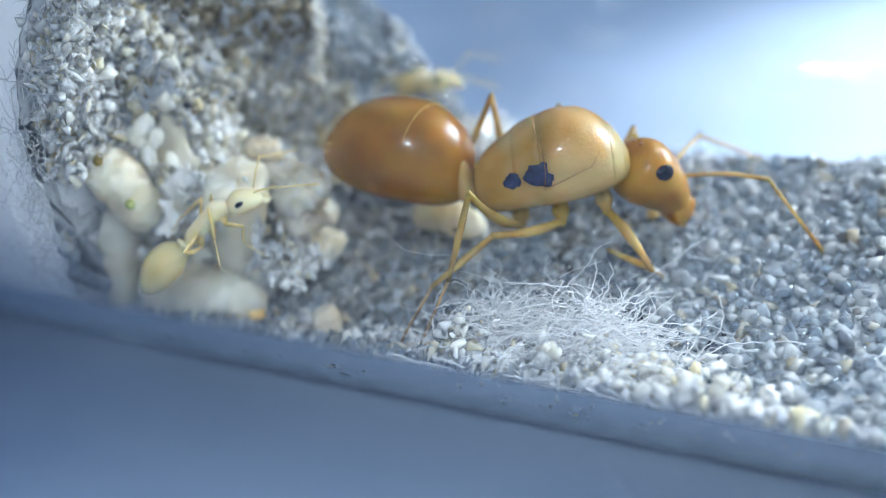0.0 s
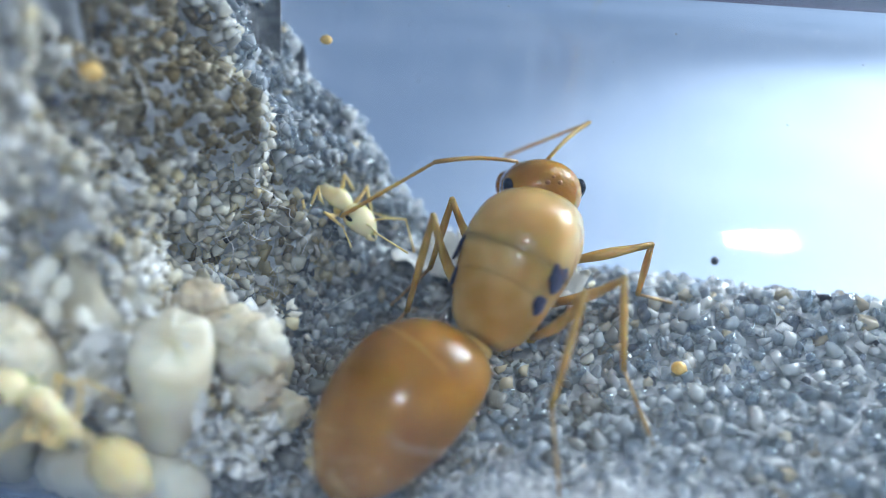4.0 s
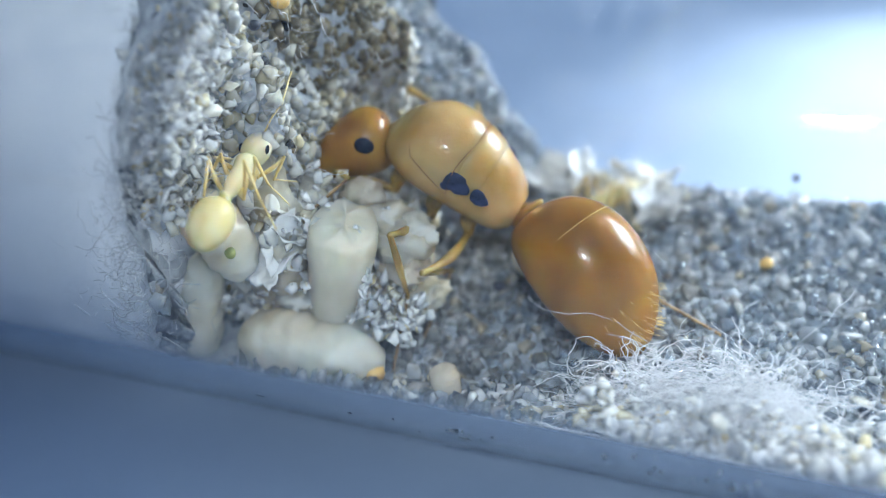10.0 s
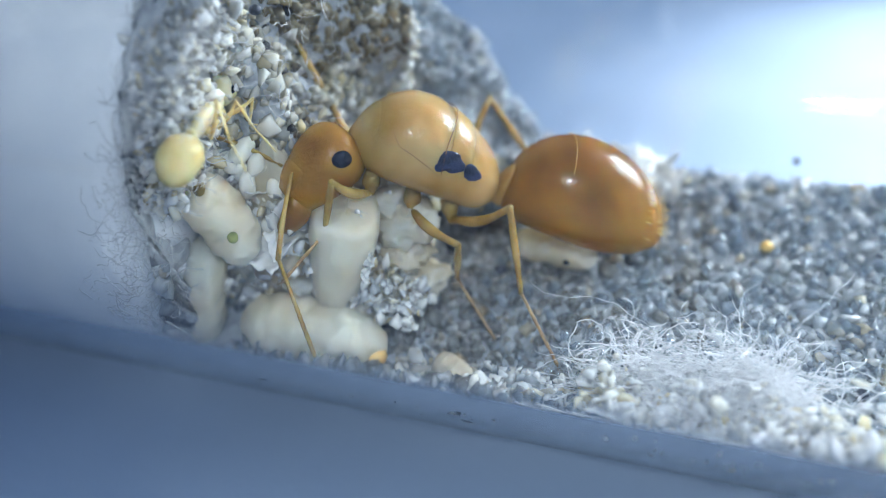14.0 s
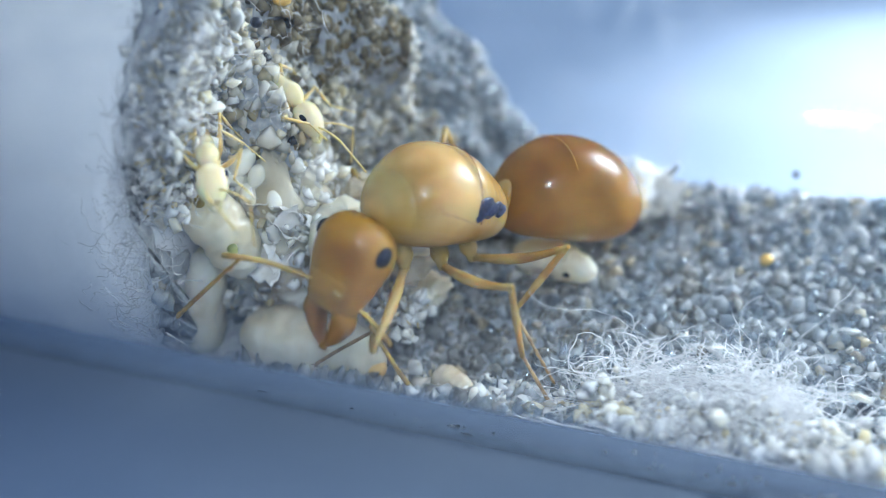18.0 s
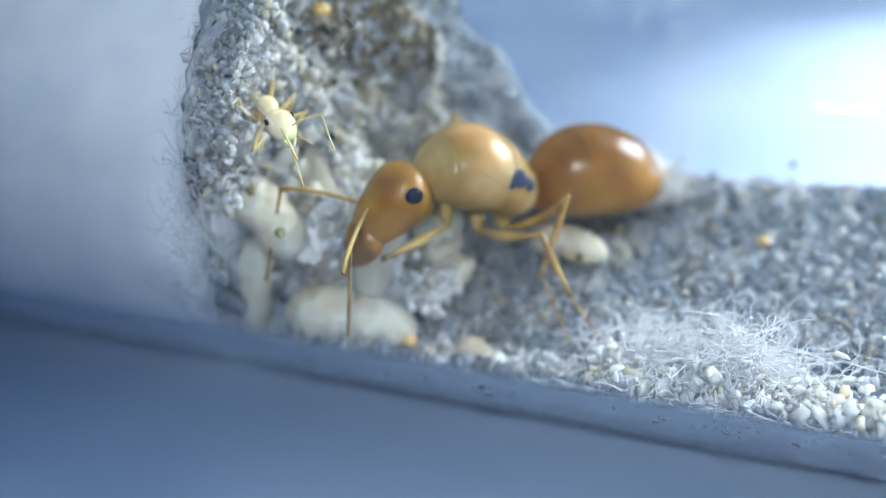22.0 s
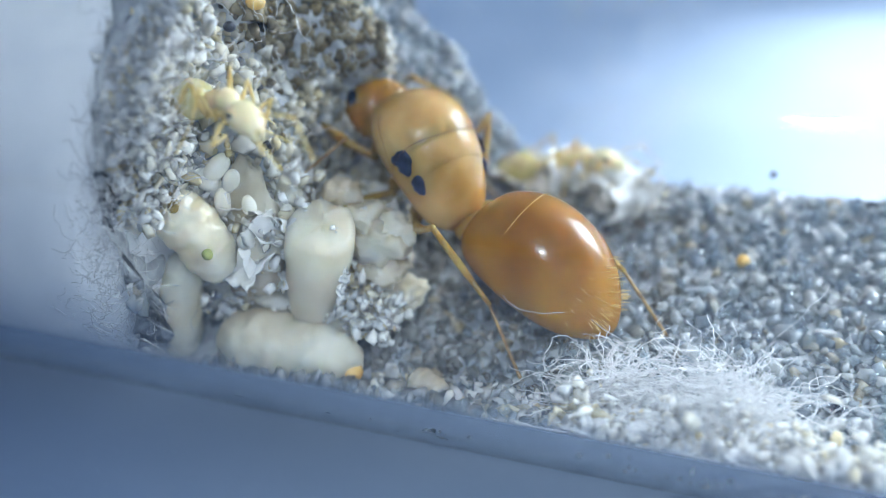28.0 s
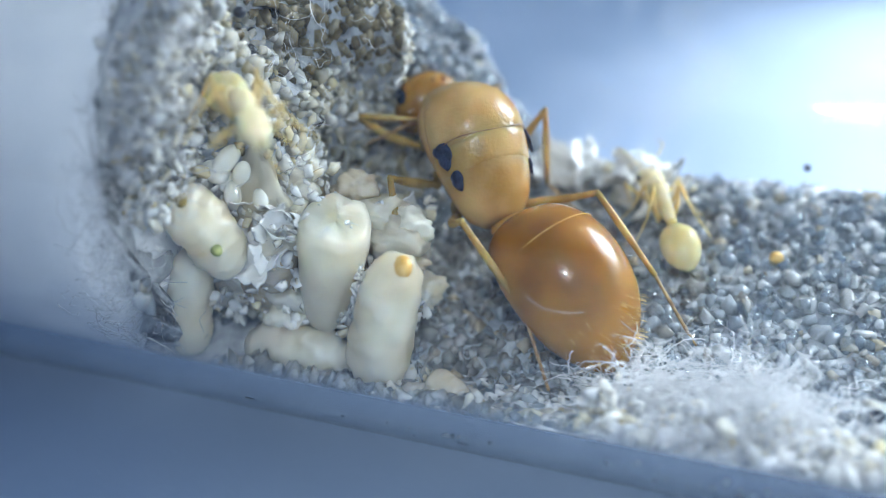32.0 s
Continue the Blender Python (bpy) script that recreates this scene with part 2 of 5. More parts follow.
# ---- building tools; all shapes are drawn in millimetres ----
def part(name, bm, mat, parent=None, label="", smooth=True):
    """Link a bmesh (in millimetres) as one mesh object."""
    bm.transform(Matrix.Scale(MM, 4))
    me = bpy.data.meshes.new(name)
    bm.normal_update()
    bm.to_mesh(me)
    bm.free()
    return finish(name, me, mat, parent, label, smooth)


def finish(name, me, mat, parent=None, label="", smooth=True):
    me.materials.append(mat)
    if smooth:
        me.shade_smooth()
    ob = new(name, me)
    if parent:
        ob.parent = parent
    if label:
        ob["label"] = label
    return ob


def thing(name, label, category, group="", kind=""):
    return tagged(new(name), label, category, group, kind)


def P(x, y, z, rx=0, ry=0, rz=0):
    return pose(x * MM, y * MM, z * MM, rx, ry, rz)


def loft(bm, rings, n=20):
    """A closed skin over ellipses: rings of (x, y, z, half width, half height)."""
    rows = []
    for x, y, z, w, h in rings:
        rows.append([bm.verts.new((x, y + w * math.cos(a), z + h * math.sin(a))) for a in (2 * math.pi * i / n for i in range(n))])
    for p, q in zip(rows, rows[1:]):
        for i in range(n):
            bm.faces.new((p[i], p[(i + 1) % n], q[(i + 1) % n], q[i]))
    bm.faces.new(rows[0][::-1]), bm.faces.new(rows[-1])
    bmesh.ops.recalc_face_normals(bm, faces=bm.faces)
    return bm


def fine(rings, k=4):
    """More rings between the given ones, along a smooth curve."""
    a = np.array(rings, float)
    out = []
    for i in range(len(a) - 1):
        p0, p1, p2, p3 = a[max(i - 1, 0)], a[i], a[i + 1], a[min(i + 2, len(a) - 1)]
        for j in range(k):
            u = j / k
            v = 0.5 * (2 * p1 + (p2 - p0) * u + (2 * p0 - 5 * p1 + 4 * p2 - p3) * u * u + (3 * p1 - p0 - 3 * p2 + p3) * u ** 3)
            out.append(v)
    out.append(a[-1])
    return [tuple(v) for v in out]


def skin(rings, n=20, k=4):
    return loft(bmesh.new(), fine(rings, k), n)


def ball(r, at=(0, 0, 0), n=2):
    bm = bmesh.new()
    bmesh.ops.create_icosphere(bm, subdivisions=n, radius=1, matrix=Matrix.Translation(at) @ Matrix.Diagonal((*r, 1)))
    return bm


def shell(rings, x0, x1, a0, a1, lift, n=22, thick=0.06):
    """A plate that lies on a skin between x0 and x1 and between two angles (degrees from +y over +z)."""
    dense = [r for r in fine(rings, 8) if min(x0, x1) <= r[0] <= max(x0, x1)]
    bm = bmesh.new()
    grid = []
    m = len(dense) - 1
    for side in (0.0, -thick):
        rows = []
        for j, (x, y, z, w, h) in enumerate(dense):
            ring = []
            for i, a in enumerate(np.radians(np.linspace(a0, a1, n))):
                e = max(0.0, min(1, 4 * j / m, 4 * (m - j) / m, 4 * i / (n - 1), 4 * (n - 1 - i) / (n - 1)))
                k = side - 0.02 + (lift + 0.02) * math.sin(e * math.pi / 2)
                ring.append(bm.verts.new((x, y + (w + k) * math.cos(a), z + (h + k) * math.sin(a))))
            rows.append(ring)
        grid.append(rows)
    o, q = grid
    for j in range(m):
        for i in range(n - 1):
            bm.faces.new((o[j][i], o[j][i + 1], o[j + 1][i + 1], o[j + 1][i]))
            bm.faces.new((q[j][i], q[j + 1][i], q[j + 1][i + 1], q[j][i + 1]))
    for i in range(n - 1):
        bm.faces.new((o[0][i], q[0][i], q[0][i + 1], o[0][i + 1]))
        bm.faces.new((o[m][i], o[m][i + 1], q[m][i + 1], q[m][i]))
    for j in range(m):
        bm.faces.new((o[j][0], o[j + 1][0], q[j + 1][0], q[j][0]))
        bm.faces.new((o[j][-1], q[j][-1], q[j + 1][-1], o[j + 1][-1]))
    bmesh.ops.recalc_face_normals(bm, faces=bm.faces)
    return bm


def rod(length, r0, r1, n=10, swell=0.0, bend=0.0, k=8):
    """A limb along +x, thick r0 at its root and r1 at its end."""
    rings = []
    for i in range(k + 1):
        u = i / k
        r = r0 + (r1 - r0) * u + swell * math.sin(math.pi * min(1, u * 1.15)) ** 2 if u < 0.87 else r0 + (r1 - r0) * u
        rings.append((u * length, 0, bend * math.sin(math.pi * u), max(r, 0.01), max(r, 0.01)))
    bm = loft(bmesh.new(), rings, n)
    for x, r in ((0, r0), (length, r1)):
        bmesh.ops.create_icosphere(bm, subdivisions=1, radius=r * 1.12, matrix=Matrix.Translation((x, 0, 0)))
    return bm


class Soup:
    """Many small pieces gathered into one mesh."""

    def __init__(self):
        self.v, self.f, self.n = [], [], 0

    def add(self, verts, faces):
        self.v.append(verts)
        self.f.append(np.asarray(faces) + self.n)
        self.n += len(verts)

    def mesh(self, name):
        v = np.concatenate(self.v) * MM
        f = np.concatenate(self.f)
        me = bpy.data.meshes.new(name)
        k = f.shape[1]
        me.vertices.add(len(v)), me.loops.add(f.size), me.polygons.add(len(f))
        me.vertices.foreach_set("co", v.astype(np.float32).ravel())
        me.loops.foreach_set("vertex_index", f.astype(np.int32).ravel())
        me.polygons.foreach_set("loop_start", np.arange(0, f.size, k, dtype=np.int32))
        me.update(calc_edges=True)
        me.validate()
        return me


rng = np.random.default_rng(7)


def pebbles(count):
    """Some worn, faceted grains of radius one."""
    kinds = []
    for _ in range(count):
        bm = bmesh.new()
        pts = rng.normal(size=(11, 3))
        pts /= np.linalg.norm(pts, axis=1)[:, None]
        pts *= rng.uniform(0.8, 1.12, (11, 1)) * rng.uniform(0.66, 1.24, 3)
        for p in pts:
            bm.verts.new(p)
        bmesh.ops.convex_hull(bm, input=bm.verts)
        bmesh.ops.delete(bm, geom=[v for v in bm.verts if not v.link_faces], context="VERTS")
        bmesh.ops.triangulate(bm, faces=bm.faces)
        bm.verts.index_update()
        kinds.append((np.array([v.co[:] for v in bm.verts]), np.array([[v.index for v in f.verts] for f in bm.faces])))
        bm.free()
    return kinds


KINDS = pebbles(24)


def turns():
    q = rng.normal(size=4)
    w, x, y, z = q / np.linalg.norm(q)
    return np.array([[1 - 2 * (y * y + z * z), 2 * (x * y - z * w), 2 * (x * z + y * w)], [2 * (x * y + z * w), 1 - 2 * (x * x + z * z), 2 * (y * z - x * w)], [2 * (x * z - y * w), 2 * (y * z + x * w), 1 - 2 * (x * x + y * y)]])


def strew(soup, at, r):
    v, f = KINDS[rng.integers(len(KINDS))]
    soup.add(v * r @ turns().T + np.asarray(at), f)


def chip(soup, at, r):
    """A flat angular crumb."""
    v, f = KINDS[rng.integers(len(KINDS))]
    soup.add(v * r * rng.uniform(0.45, 1.35, 3) @ turns().T + np.asarray(at), f)


def fibre(soup, pts, r, n=3):
    """A thin bent thread through the points."""
    p = np.asarray(pts, float)
    d = np.gradient(p, axis=0)
    d /= np.linalg.norm(d, axis=1)[:, None] + 1e-9
    side = np.cross(d, (0.31, 0.17, 0.93))
    side /= np.linalg.norm(side, axis=1)[:, None] + 1e-9
    up = np.cross(d, side)
    v = np.concatenate([p + r * (side * math.cos(a) + up * math.sin(a)) for a in (2 * math.pi * i / n for i in range(n))])
    m = len(p)
    f = [(i * m + j, i * m + j + 1, (i + 1) % n * m + j + 1, (i + 1) % n * m + j) for i in range(n) for j in range(m - 1)]
    soup.add(v, f)


def curl(at, reach, wild, steps=10, flat=1.0):
    """A wandering line from a point."""
    d = rng.normal(size=3)
    d /= np.linalg.norm(d)
    p, out = np.array(at, float), []
    for _ in range(steps):
        out.append(p.copy())
        d = d + wild * rng.normal(size=3) * (1, 1, flat)
        d /= np.linalg.norm(d)
        p = p + d * reach / steps * (1, 1, flat)
    return out


# ---- the setting: table, tube, cotton plug, sand ----
TUBE_Y, TUBE_Z, TUBE_IN, TUBE_OUT = 0.68, 4.03, 8.0, 9.0
TABLE_Z = TUBE_Z - TUBE_OUT - 0.02


def slab(x0, x1, y0, y1, z0, z1):
    bm = bmesh.new()
    bmesh.ops.create_cube(bm, size=1, matrix=Matrix.Translation(((x0 + x1) / 2, (y0 + y1) / 2, (z0 + z1) / 2)) @ Matrix.Diagonal((x1 - x0, y1 - y0, z1 - z0, 1)))
    return bm


# Unseen walls and floor, added to hold back the ambient light.
ROOM = grain(material("room_paint", (0.6, 0.62, 0.66), 0.8), (0.56, 0.58, 0.62), (0.64, 0.66, 0.7), 4, bump=0.1, bump_scale=200)
for room_name, box in (("unseen_wall_south", (-2500, 2500, -1150, -1050, -760, -60)), ("unseen_wall_west", (-1600, -1500, -1050, 2500, -760, 1750)), ("unseen_wall_north", (-2500, 2500, 1500, 1600, -760, 900)), ("floor", (-2500, 2500, -1050, 2500, -780, -760))):
    tagged(part(room_name, slab(*box), ROOM, smooth=False), "plain grey unseen room surface added to hold back light", "room", kind="structure")
table = part("table", slab(-700, 700, -400, 900, TABLE_Z - 22, TABLE_Z - 0.2), DARK_CLOTH, smooth=False)
tagged(table, "table top under a dark purple cloth", "table", kind="structure")
paper = part("paper_sheet", slab(-140, 140, -110, 175, TABLE_Z - 0.19, TABLE_Z), PAPER, smooth=False)
tagged(paper, "pale blue sheet of paper lying under the tube", "paper")


def pipe(x0, x1, outer, inner, n=160):
    bm = bmesh.new()
    rows = []
    for x, r in ((x0, inner), (x0, outer), (x1, outer), (x1, inner)):
        rows.append([bm.verts.new((x, TUBE_Y + r * math.cos(a), TUBE_Z + r * math.sin(a))) for a in (2 * math.pi * i / n for i in range(n))])
    for k in range(4):
        p, q = rows[k], rows[(k + 1) % 4]
        for i in range(n):
            bm.faces.new((p[i], p[(i + 1) % n], q[(i + 1) % n], q[i]))
    bmesh.ops.recalc_face_normals(bm, faces=bm.faces)
    return bm


tube = part("test_tube", pipe(-60, 70, TUBE_OUT, TUBE_IN), GLASS, smooth=False)
for face in tube.data.polygons:
    face.use_smooth = abs(face.normal.x) < 0.5
tube.data.set_sharp_from_angle(angle=radians(40))
tube.visible_shadow = False
tagged(tube, "clear glass test tube lying on pale blue paper", "test tube")


def inside(y, z, r=7.96):
    """Pull a point of the cross-section back inside the glass."""
    d = math.hypot(y - TUBE_Y, z - TUBE_Z)
    return (y, z) if d <= r else (TUBE_Y + (y - TUBE_Y) * r / d, TUBE_Z + (z - TUBE_Z) * r / d)


def foot_x(y):
    """Where the heap of sand against the plug begins to rise."""
    if y < -4.3:
        return -11.5
    if y < -3.0:
        return -11.5 + 2.3 * (y + 4.3) / 1.3
    u = min((y + 3.0) / 7.2, 1)
    return -9.2 + 6.6 * u ** 1.2


def top_x(y):
    return min(-9.9 + 0.12 * (y + 3), foot_x(y) - 0.5)


def bed(x, y):
    """The sand's height."""
    z = -0.15 + 0.14 * y + 0.02 * max(y, 0) * max(x, 0) * 0.35 + 0.3 * noise.noise((x * 0.25, y * 0.3, 1.3)) + 0.12 * noise.noise((x * 0.9, y * 0.9, 4.0))
    return z - 0.45 * max(0.0, y - 5.9) ** 1.5


def heap(u, y):
    """A point of the heap's face: u from its foot (0) to its shoulder (1) and up to the glass (1.2)."""
    u = min(u, 1.2 if y < 1.5 else 1.0)
    f, t = foot_x(y), top_x(y)
    lump = 1.7 * noise.noise((u * 3.3, y * 0.5, 7.7)) + 1.1 * noise.noise((u * 8, y * 0.9, 2.2))
    x = f + (t - f) * min(u, 1) ** 0.85 + lump * (0.4 + 0.6 * min(u, 1))
    z0 = bed(f, y)
    z = z0 + (10.1 - z0) * u ** 1.5
    edge = 0.3 * noise.noise((y * 0.8, z * 0.5, 5)) + 0.2 * noise.noise((y * 2.5, z * 2.0, 8))
    return max(x, (-11.0 if y > -3.5 else -11.55) + edge), z


def sand_mesh():
    bm = bmesh.new()
    grid = []
    ys = np.linspace(-6.9, 7.9, 64)
    for i in range(150):
        row = []
        for y in ys:
            if i < 90:
                f = foot_x(y)
                x = 45 + (f - 45) * (i / 90) ** 0.6
                z = bed(x, y)
            else:
                x, z = heap((i - 89) / 50, y)
            yy, zz = inside(y, z - 0.14)
            row.append(bm.verts.new((x, yy, zz)))
        grid.append(row)
    for a, b in zip(grid, grid[1:]):
        for j in range(len(ys) - 1):
            bm.faces.new((a[j], a[j + 1], b[j + 1], b[j]))
    # the body of sand down to the glass
    low = [[bm.verts.new((r[j].co.x, *inside(ys[j], -9, 7.97))) for j in range(len(ys))] for r in grid]
    for a, b in zip(low, low[1:]):
        for j in range(len(ys) - 1):
            bm.faces.new((a[j + 1], a[j], b[j], b[j + 1]))
    for top, base in zip(grid, low):
        if top is grid[0] or top is grid[-1]:
            for j in range(len(ys) - 1):
                bm.faces.new((base[j], base[j + 1], top[j + 1], top[j]))
    for j in (0, -1):
        for i in range(len(grid) - 1):
            bm.faces.new((grid[i][j], grid[i + 1][j], low[i + 1][j], low[i][j]))
    bmesh.ops.recalc_face_normals(bm, faces=bm.faces)
    return bm


sand = part("sand", sand_mesh(), SANDBASE)
tagged(sand, "bed of pale quartz sand heaped against a cotton plug", "sand", kind="stuff")


def lay_grains():
    loose, damp, core_shade, shaded_bed = Soup(), Soup(), Soup(), Soup()
    step = 0.4
    for x in np.arange(-9.5, 24, step):
        for y in np.arange(-6.9, 7.6, step * 0.9):
            for layer in (0, 1):
                px, py = x + rng.uniform(-0.2, 0.2), y + rng.uniform(-0.2, 0.2)
                if px < foot_x(py) - 0.2:
                    continue
                r = min(0.4, max(0.13, rng.normal(0.25, 0.06)))
                yy, zz = inside(py, bed(px, py) - 0.16 * layer + rng.uniform(-0.06, 0.1), 7.99 - r)
                # Towards the plug more grains take the colours with painted shade.
                near_plug = 0.5 - (px + 0.5 - 0.25 * py) / 7 + 0.5 * noise.noise((px * 0.5, py * 0.5, 9.0))
                strew(shaded_bed if rng.uniform() < near_plug else loose, (px, yy, zz), r)
    # grains lying loose against the front glass
    for x in np.arange(-10, 24, 0.3):
        for k in range(5):
            r = rng.uniform(0.13, 0.26)
            z = bed(x, -6.2) - 0.3 * k + rng.uniform(-0.1, 0.1)
            yy, zz = inside(-6.9, z, 7.98 - r)
            strew(loose, (x + rng.uniform(-0.2, 0.2), yy, zz), r)
    for u in np.arange(0, 1.2, 0.016):
        for y in np.arange(-6.8, 7.6, 0.29):
            for layer in (0, 1):
                py, pu = y + rng.uniform(-0.2, 0.2), max(0, u + rng.uniform(-0.02, 0.02))
                x, z = heap(pu, py)
                r = min(0.36, max(0.11, rng.normal(0.23, 0.06)))
                yy, zz = inside(py, z + rng.uniform(-0.08, 0.08), 7.99 - r)
                if rng.uniform() < 0.94 and not (x < -11.2 and py < -3.5):
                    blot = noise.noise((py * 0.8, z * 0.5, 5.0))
                    # The heap's upper core, where shade is painted by darker grains.
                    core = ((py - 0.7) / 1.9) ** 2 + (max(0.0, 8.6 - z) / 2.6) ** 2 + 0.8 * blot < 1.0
                    moist = py > -4.2 and pu > 0.25 + 0.25 * noise.noise((py, pu * 3, 0)) and py < 3.2 + 1.5 * blot
                    strew(core_shade if core else damp if moist else loose, (x + rng.uniform(-0.1, 0.12) - 0.14 * layer, yy, zz), r)
    a = finish("grain_layer", loose.mesh("grain_layer"), SAND, sand, "pale and grey quartz grains", smooth=False)
    b = finish("damp_grain_layer", damp.mesh("damp_grain_layer"), DAMP_SAND, sand, "damp brownish quartz grains", smooth=False)
    c = finish("core_shade_layer", core_shade.mesh("core_shade_layer"), CORE_SHADE_SAND, sand, "dark brown grains with the heap's shade put into their colour", smooth=False)
    # clear grains wedged between the plug and the heap
    pale = Soup()
    for _ in range(2600):
        z = rng.uniform(-0.6, 11)
        y = -6.3 + 3.4 * rng.uniform() ** 1.3 if z > 4.3 else rng.uniform(-4.0, -2.6)
        r = rng.uniform(0.11, 0.3)
        chip(pale, (rng.normal(-11.1, 0.35) + 0.12 * (y + 5) + 0.1 * max(0.0, z - 4), *inside(y, z, 7.95 - r)), r)
    d = finish("clear_grain_layer", pale.mesh("clear_grain_layer"), CRUMB, sand, "clear pale grains beside the plug", smooth=False)
    e = finish("shaded_grain_layer", shaded_bed.mesh("shaded_grain_layer"), SHADED_SAND, sand, "greyish beige quartz grains with shade put into their colour", smooth=False)
    for o in (a, b, c, d, e):
        o["kind"] = "stuff"


lay_grains()


def cotton_plug():
    ob = thing("cotton_plug", "white cotton wool plug filling the tube's end", "cotton plug")
    bm = bmesh.new()
    n, rows = 120, []
    prof = [(-55 + 42.1 * i / 60, 1.0) for i in range(61)] + [(-12.9 + 1.4 * math.sin(k * math.pi / 48), 0.02 + 0.98 * math.cos(k * math.pi / 48) ** 0.35) for k in range(1, 24)]
    for x, s in prof:
        row = []
        for i in range(n):
            a = 2 * math.pi * i / n
            c, d = math.cos(a), math.sin(a)
            r = (7.95 - 0.16 * abs(noise.noise((x * 0.4, c * 2.5, d * 2.5))) - 0.1 * abs(noise.noise((x * 2.2, c * 7, d * 7)))) * s
            e = 0.3 * max(0.0, -c) + 0.1 * max(0.0, r * d) * min(1, max(0, (x + 20) / 7)) + 0.35 * noise.noise((c * 8, d * 8, x)) * min(1, max(0, (x + 14) / 2)) + 0.3 * noise.noise((c * 2 * s, d * 2 * s, 3.1)) * min(1, max(0, (x + 16) / 3.5))
            row.append(bm.verts.new((x + e, TUBE_Y + r * c, TUBE_Z + r * d)))
        rows.append(row)
    for p, q in zip(rows, rows[1:]):
        for i in range(n):
            bm.faces.new((p[i], p[(i + 1) % n], q[(i + 1) % n], q[i]))
    bm.faces.new(rows[-1]), bm.faces.new(rows[0][::-1])
    bmesh.ops.recalc_face_normals(bm, faces=bm.faces)
    part("wad", bm, COTTON, ob)
    s = Soup()
    for _ in range(1500):
        a = rng.uniform(math.pi * 0.7, math.pi * 1.32)
        r = 7.85 - 2.4 * rng.uniform() ** 1.6
        at = (rng.normal(-12.3, 0.45) + 0.2 * max(0.0, r * math.sin(a) + 1.5), TUBE_Y + r * math.cos(a), TUBE_Z + r * math.sin(a))
        pts = curl(at, rng.uniform(0.8, 2.4), 0.45, 14)
        pts = [(p[0], *inside(p[1], p[2], 7.9)) for p in pts]
        fibre(s, pts, rng.uniform(0.008, 0.016))
    # fuzz between the plug and the heap, thickest beside the glass
    for _ in range(900):
        y = -6.2 + 3.6 * rng.uniform() ** 1.6
        z = rng.uniform(-0.5, 9.8)
        x = -12.4 + 0.15 * max(0.0, z - 2) + abs(rng.normal()) * (0.2 + 0.14 * max(z, 0))
        pts = curl((x, *inside(y, z, 7.8)), rng.uniform(0.5, 1.9), 0.6, 12)
        pts = [(max(p[0], -12.3), *inside(p[1], p[2], 7.9)) for p in pts]
        fibre(s, pts, rng.uniform(0.005, 0.011))
    for _ in range(260):
        y = rng.uniform(-4.8, 3)
        x, z = heap(rng.uniform(0.1, 0.95), y)
        pts = curl((x + 0.15, y, z), rng.uniform(0.8, 2.8), 0.45, 14)
        pts = [(p[0], *inside(p[1], p[2], 7.9)) for p in pts]
        fibre(s, pts, rng.uniform(0.007, 0.013))
    f = finish("stray_fibres", s.mesh("stray_fibres"), FIBRE, ob, "fine white loose cotton fibres")
    f["kind"] = "stuff"
    return ob


plug = cotton_plug()


def fibre_tuft():
    ob = thing("fibre_tuft", "tangled tuft of white cotton fibres on the sand", "fibre tuft")
    s, crumbs = Soup(), Soup()
    for _ in range(850):
        u, v = min(1, max(0, rng.normal(*((0.2, 0.13), (0.62, 0.17))[int(rng.uniform() < 0.62)]))), rng.normal() * 0.34
        x = 0.7 + 6.9 * u
        y = -4.5 - 0.2 * u + v * 1.6
        top = (0.4 + 0.9 * math.exp(-((u - 0.2) / 0.14) ** 2) + 1.5 * math.exp(-((u - 0.62) / 0.2) ** 2)) * math.exp(-v * v * 3)
        z = bed(x, y) + 0.12 + rng.uniform(0, 1) ** 0.7 * top
        pts = curl((x, y, z), rng.uniform(1.6, 3.6), 0.34, 22, 0.5)
        pts = [(p[0], *inside(p[1], max(p[2], bed(p[0], p[1]) + 0.12), 7.92)) for p in pts]
        fibre(s, pts, rng.uniform(0.01, 0.019), 4)
    for _ in range(7):
        at = (rng.uniform(2.0, 5.5), rng.uniform(-4.6, -3.4), rng.uniform(0.9, 1.6))
        pts = [(p[0], *inside(p[1], max(p[2], bed(p[0], p[1]) + 0.2), 7.9)) for p in curl(at, rng.uniform(3.0, 5.5), 0.16, 26, 0.5)]
        fibre(s, pts, 0.011)
    f = finish("fibres", s.mesh("fibres"), FIBRE, ob)
    f["kind"] = "stuff"
    for _ in range(1000):
        u = rng.uniform()
        x, y = 0.6 + 8.5 * u, -5.7 + rng.normal() * 0.5
        z = bed(x, y) + 0.1 + abs(rng.normal()) * 0.6
        r = rng.uniform(0.09, 0.3)
        yy, zz = inside(y, z, 7.98 - r)
        chip(crumbs, (x, yy, zz), r)
    for _ in range(150):
        x, y = rng.normal(9.3, 0.8), rng.normal(-5.9, 0.5)
        r = rng.uniform(0.15, 0.32)
        yy, zz = inside(y, bed(x, y) + 0.2 + abs(rng.normal()) * 0.3, 7.98 - r)
        chip(crumbs, (x, yy, zz), r)
    c = finish("crumbs", crumbs.mesh("crumbs"), CRUMB, ob, "pale tan crumbs caught in the fibres", smooth=False)
    c["kind"] = "stuff"
    return ob


tuft = fibre_tuft()


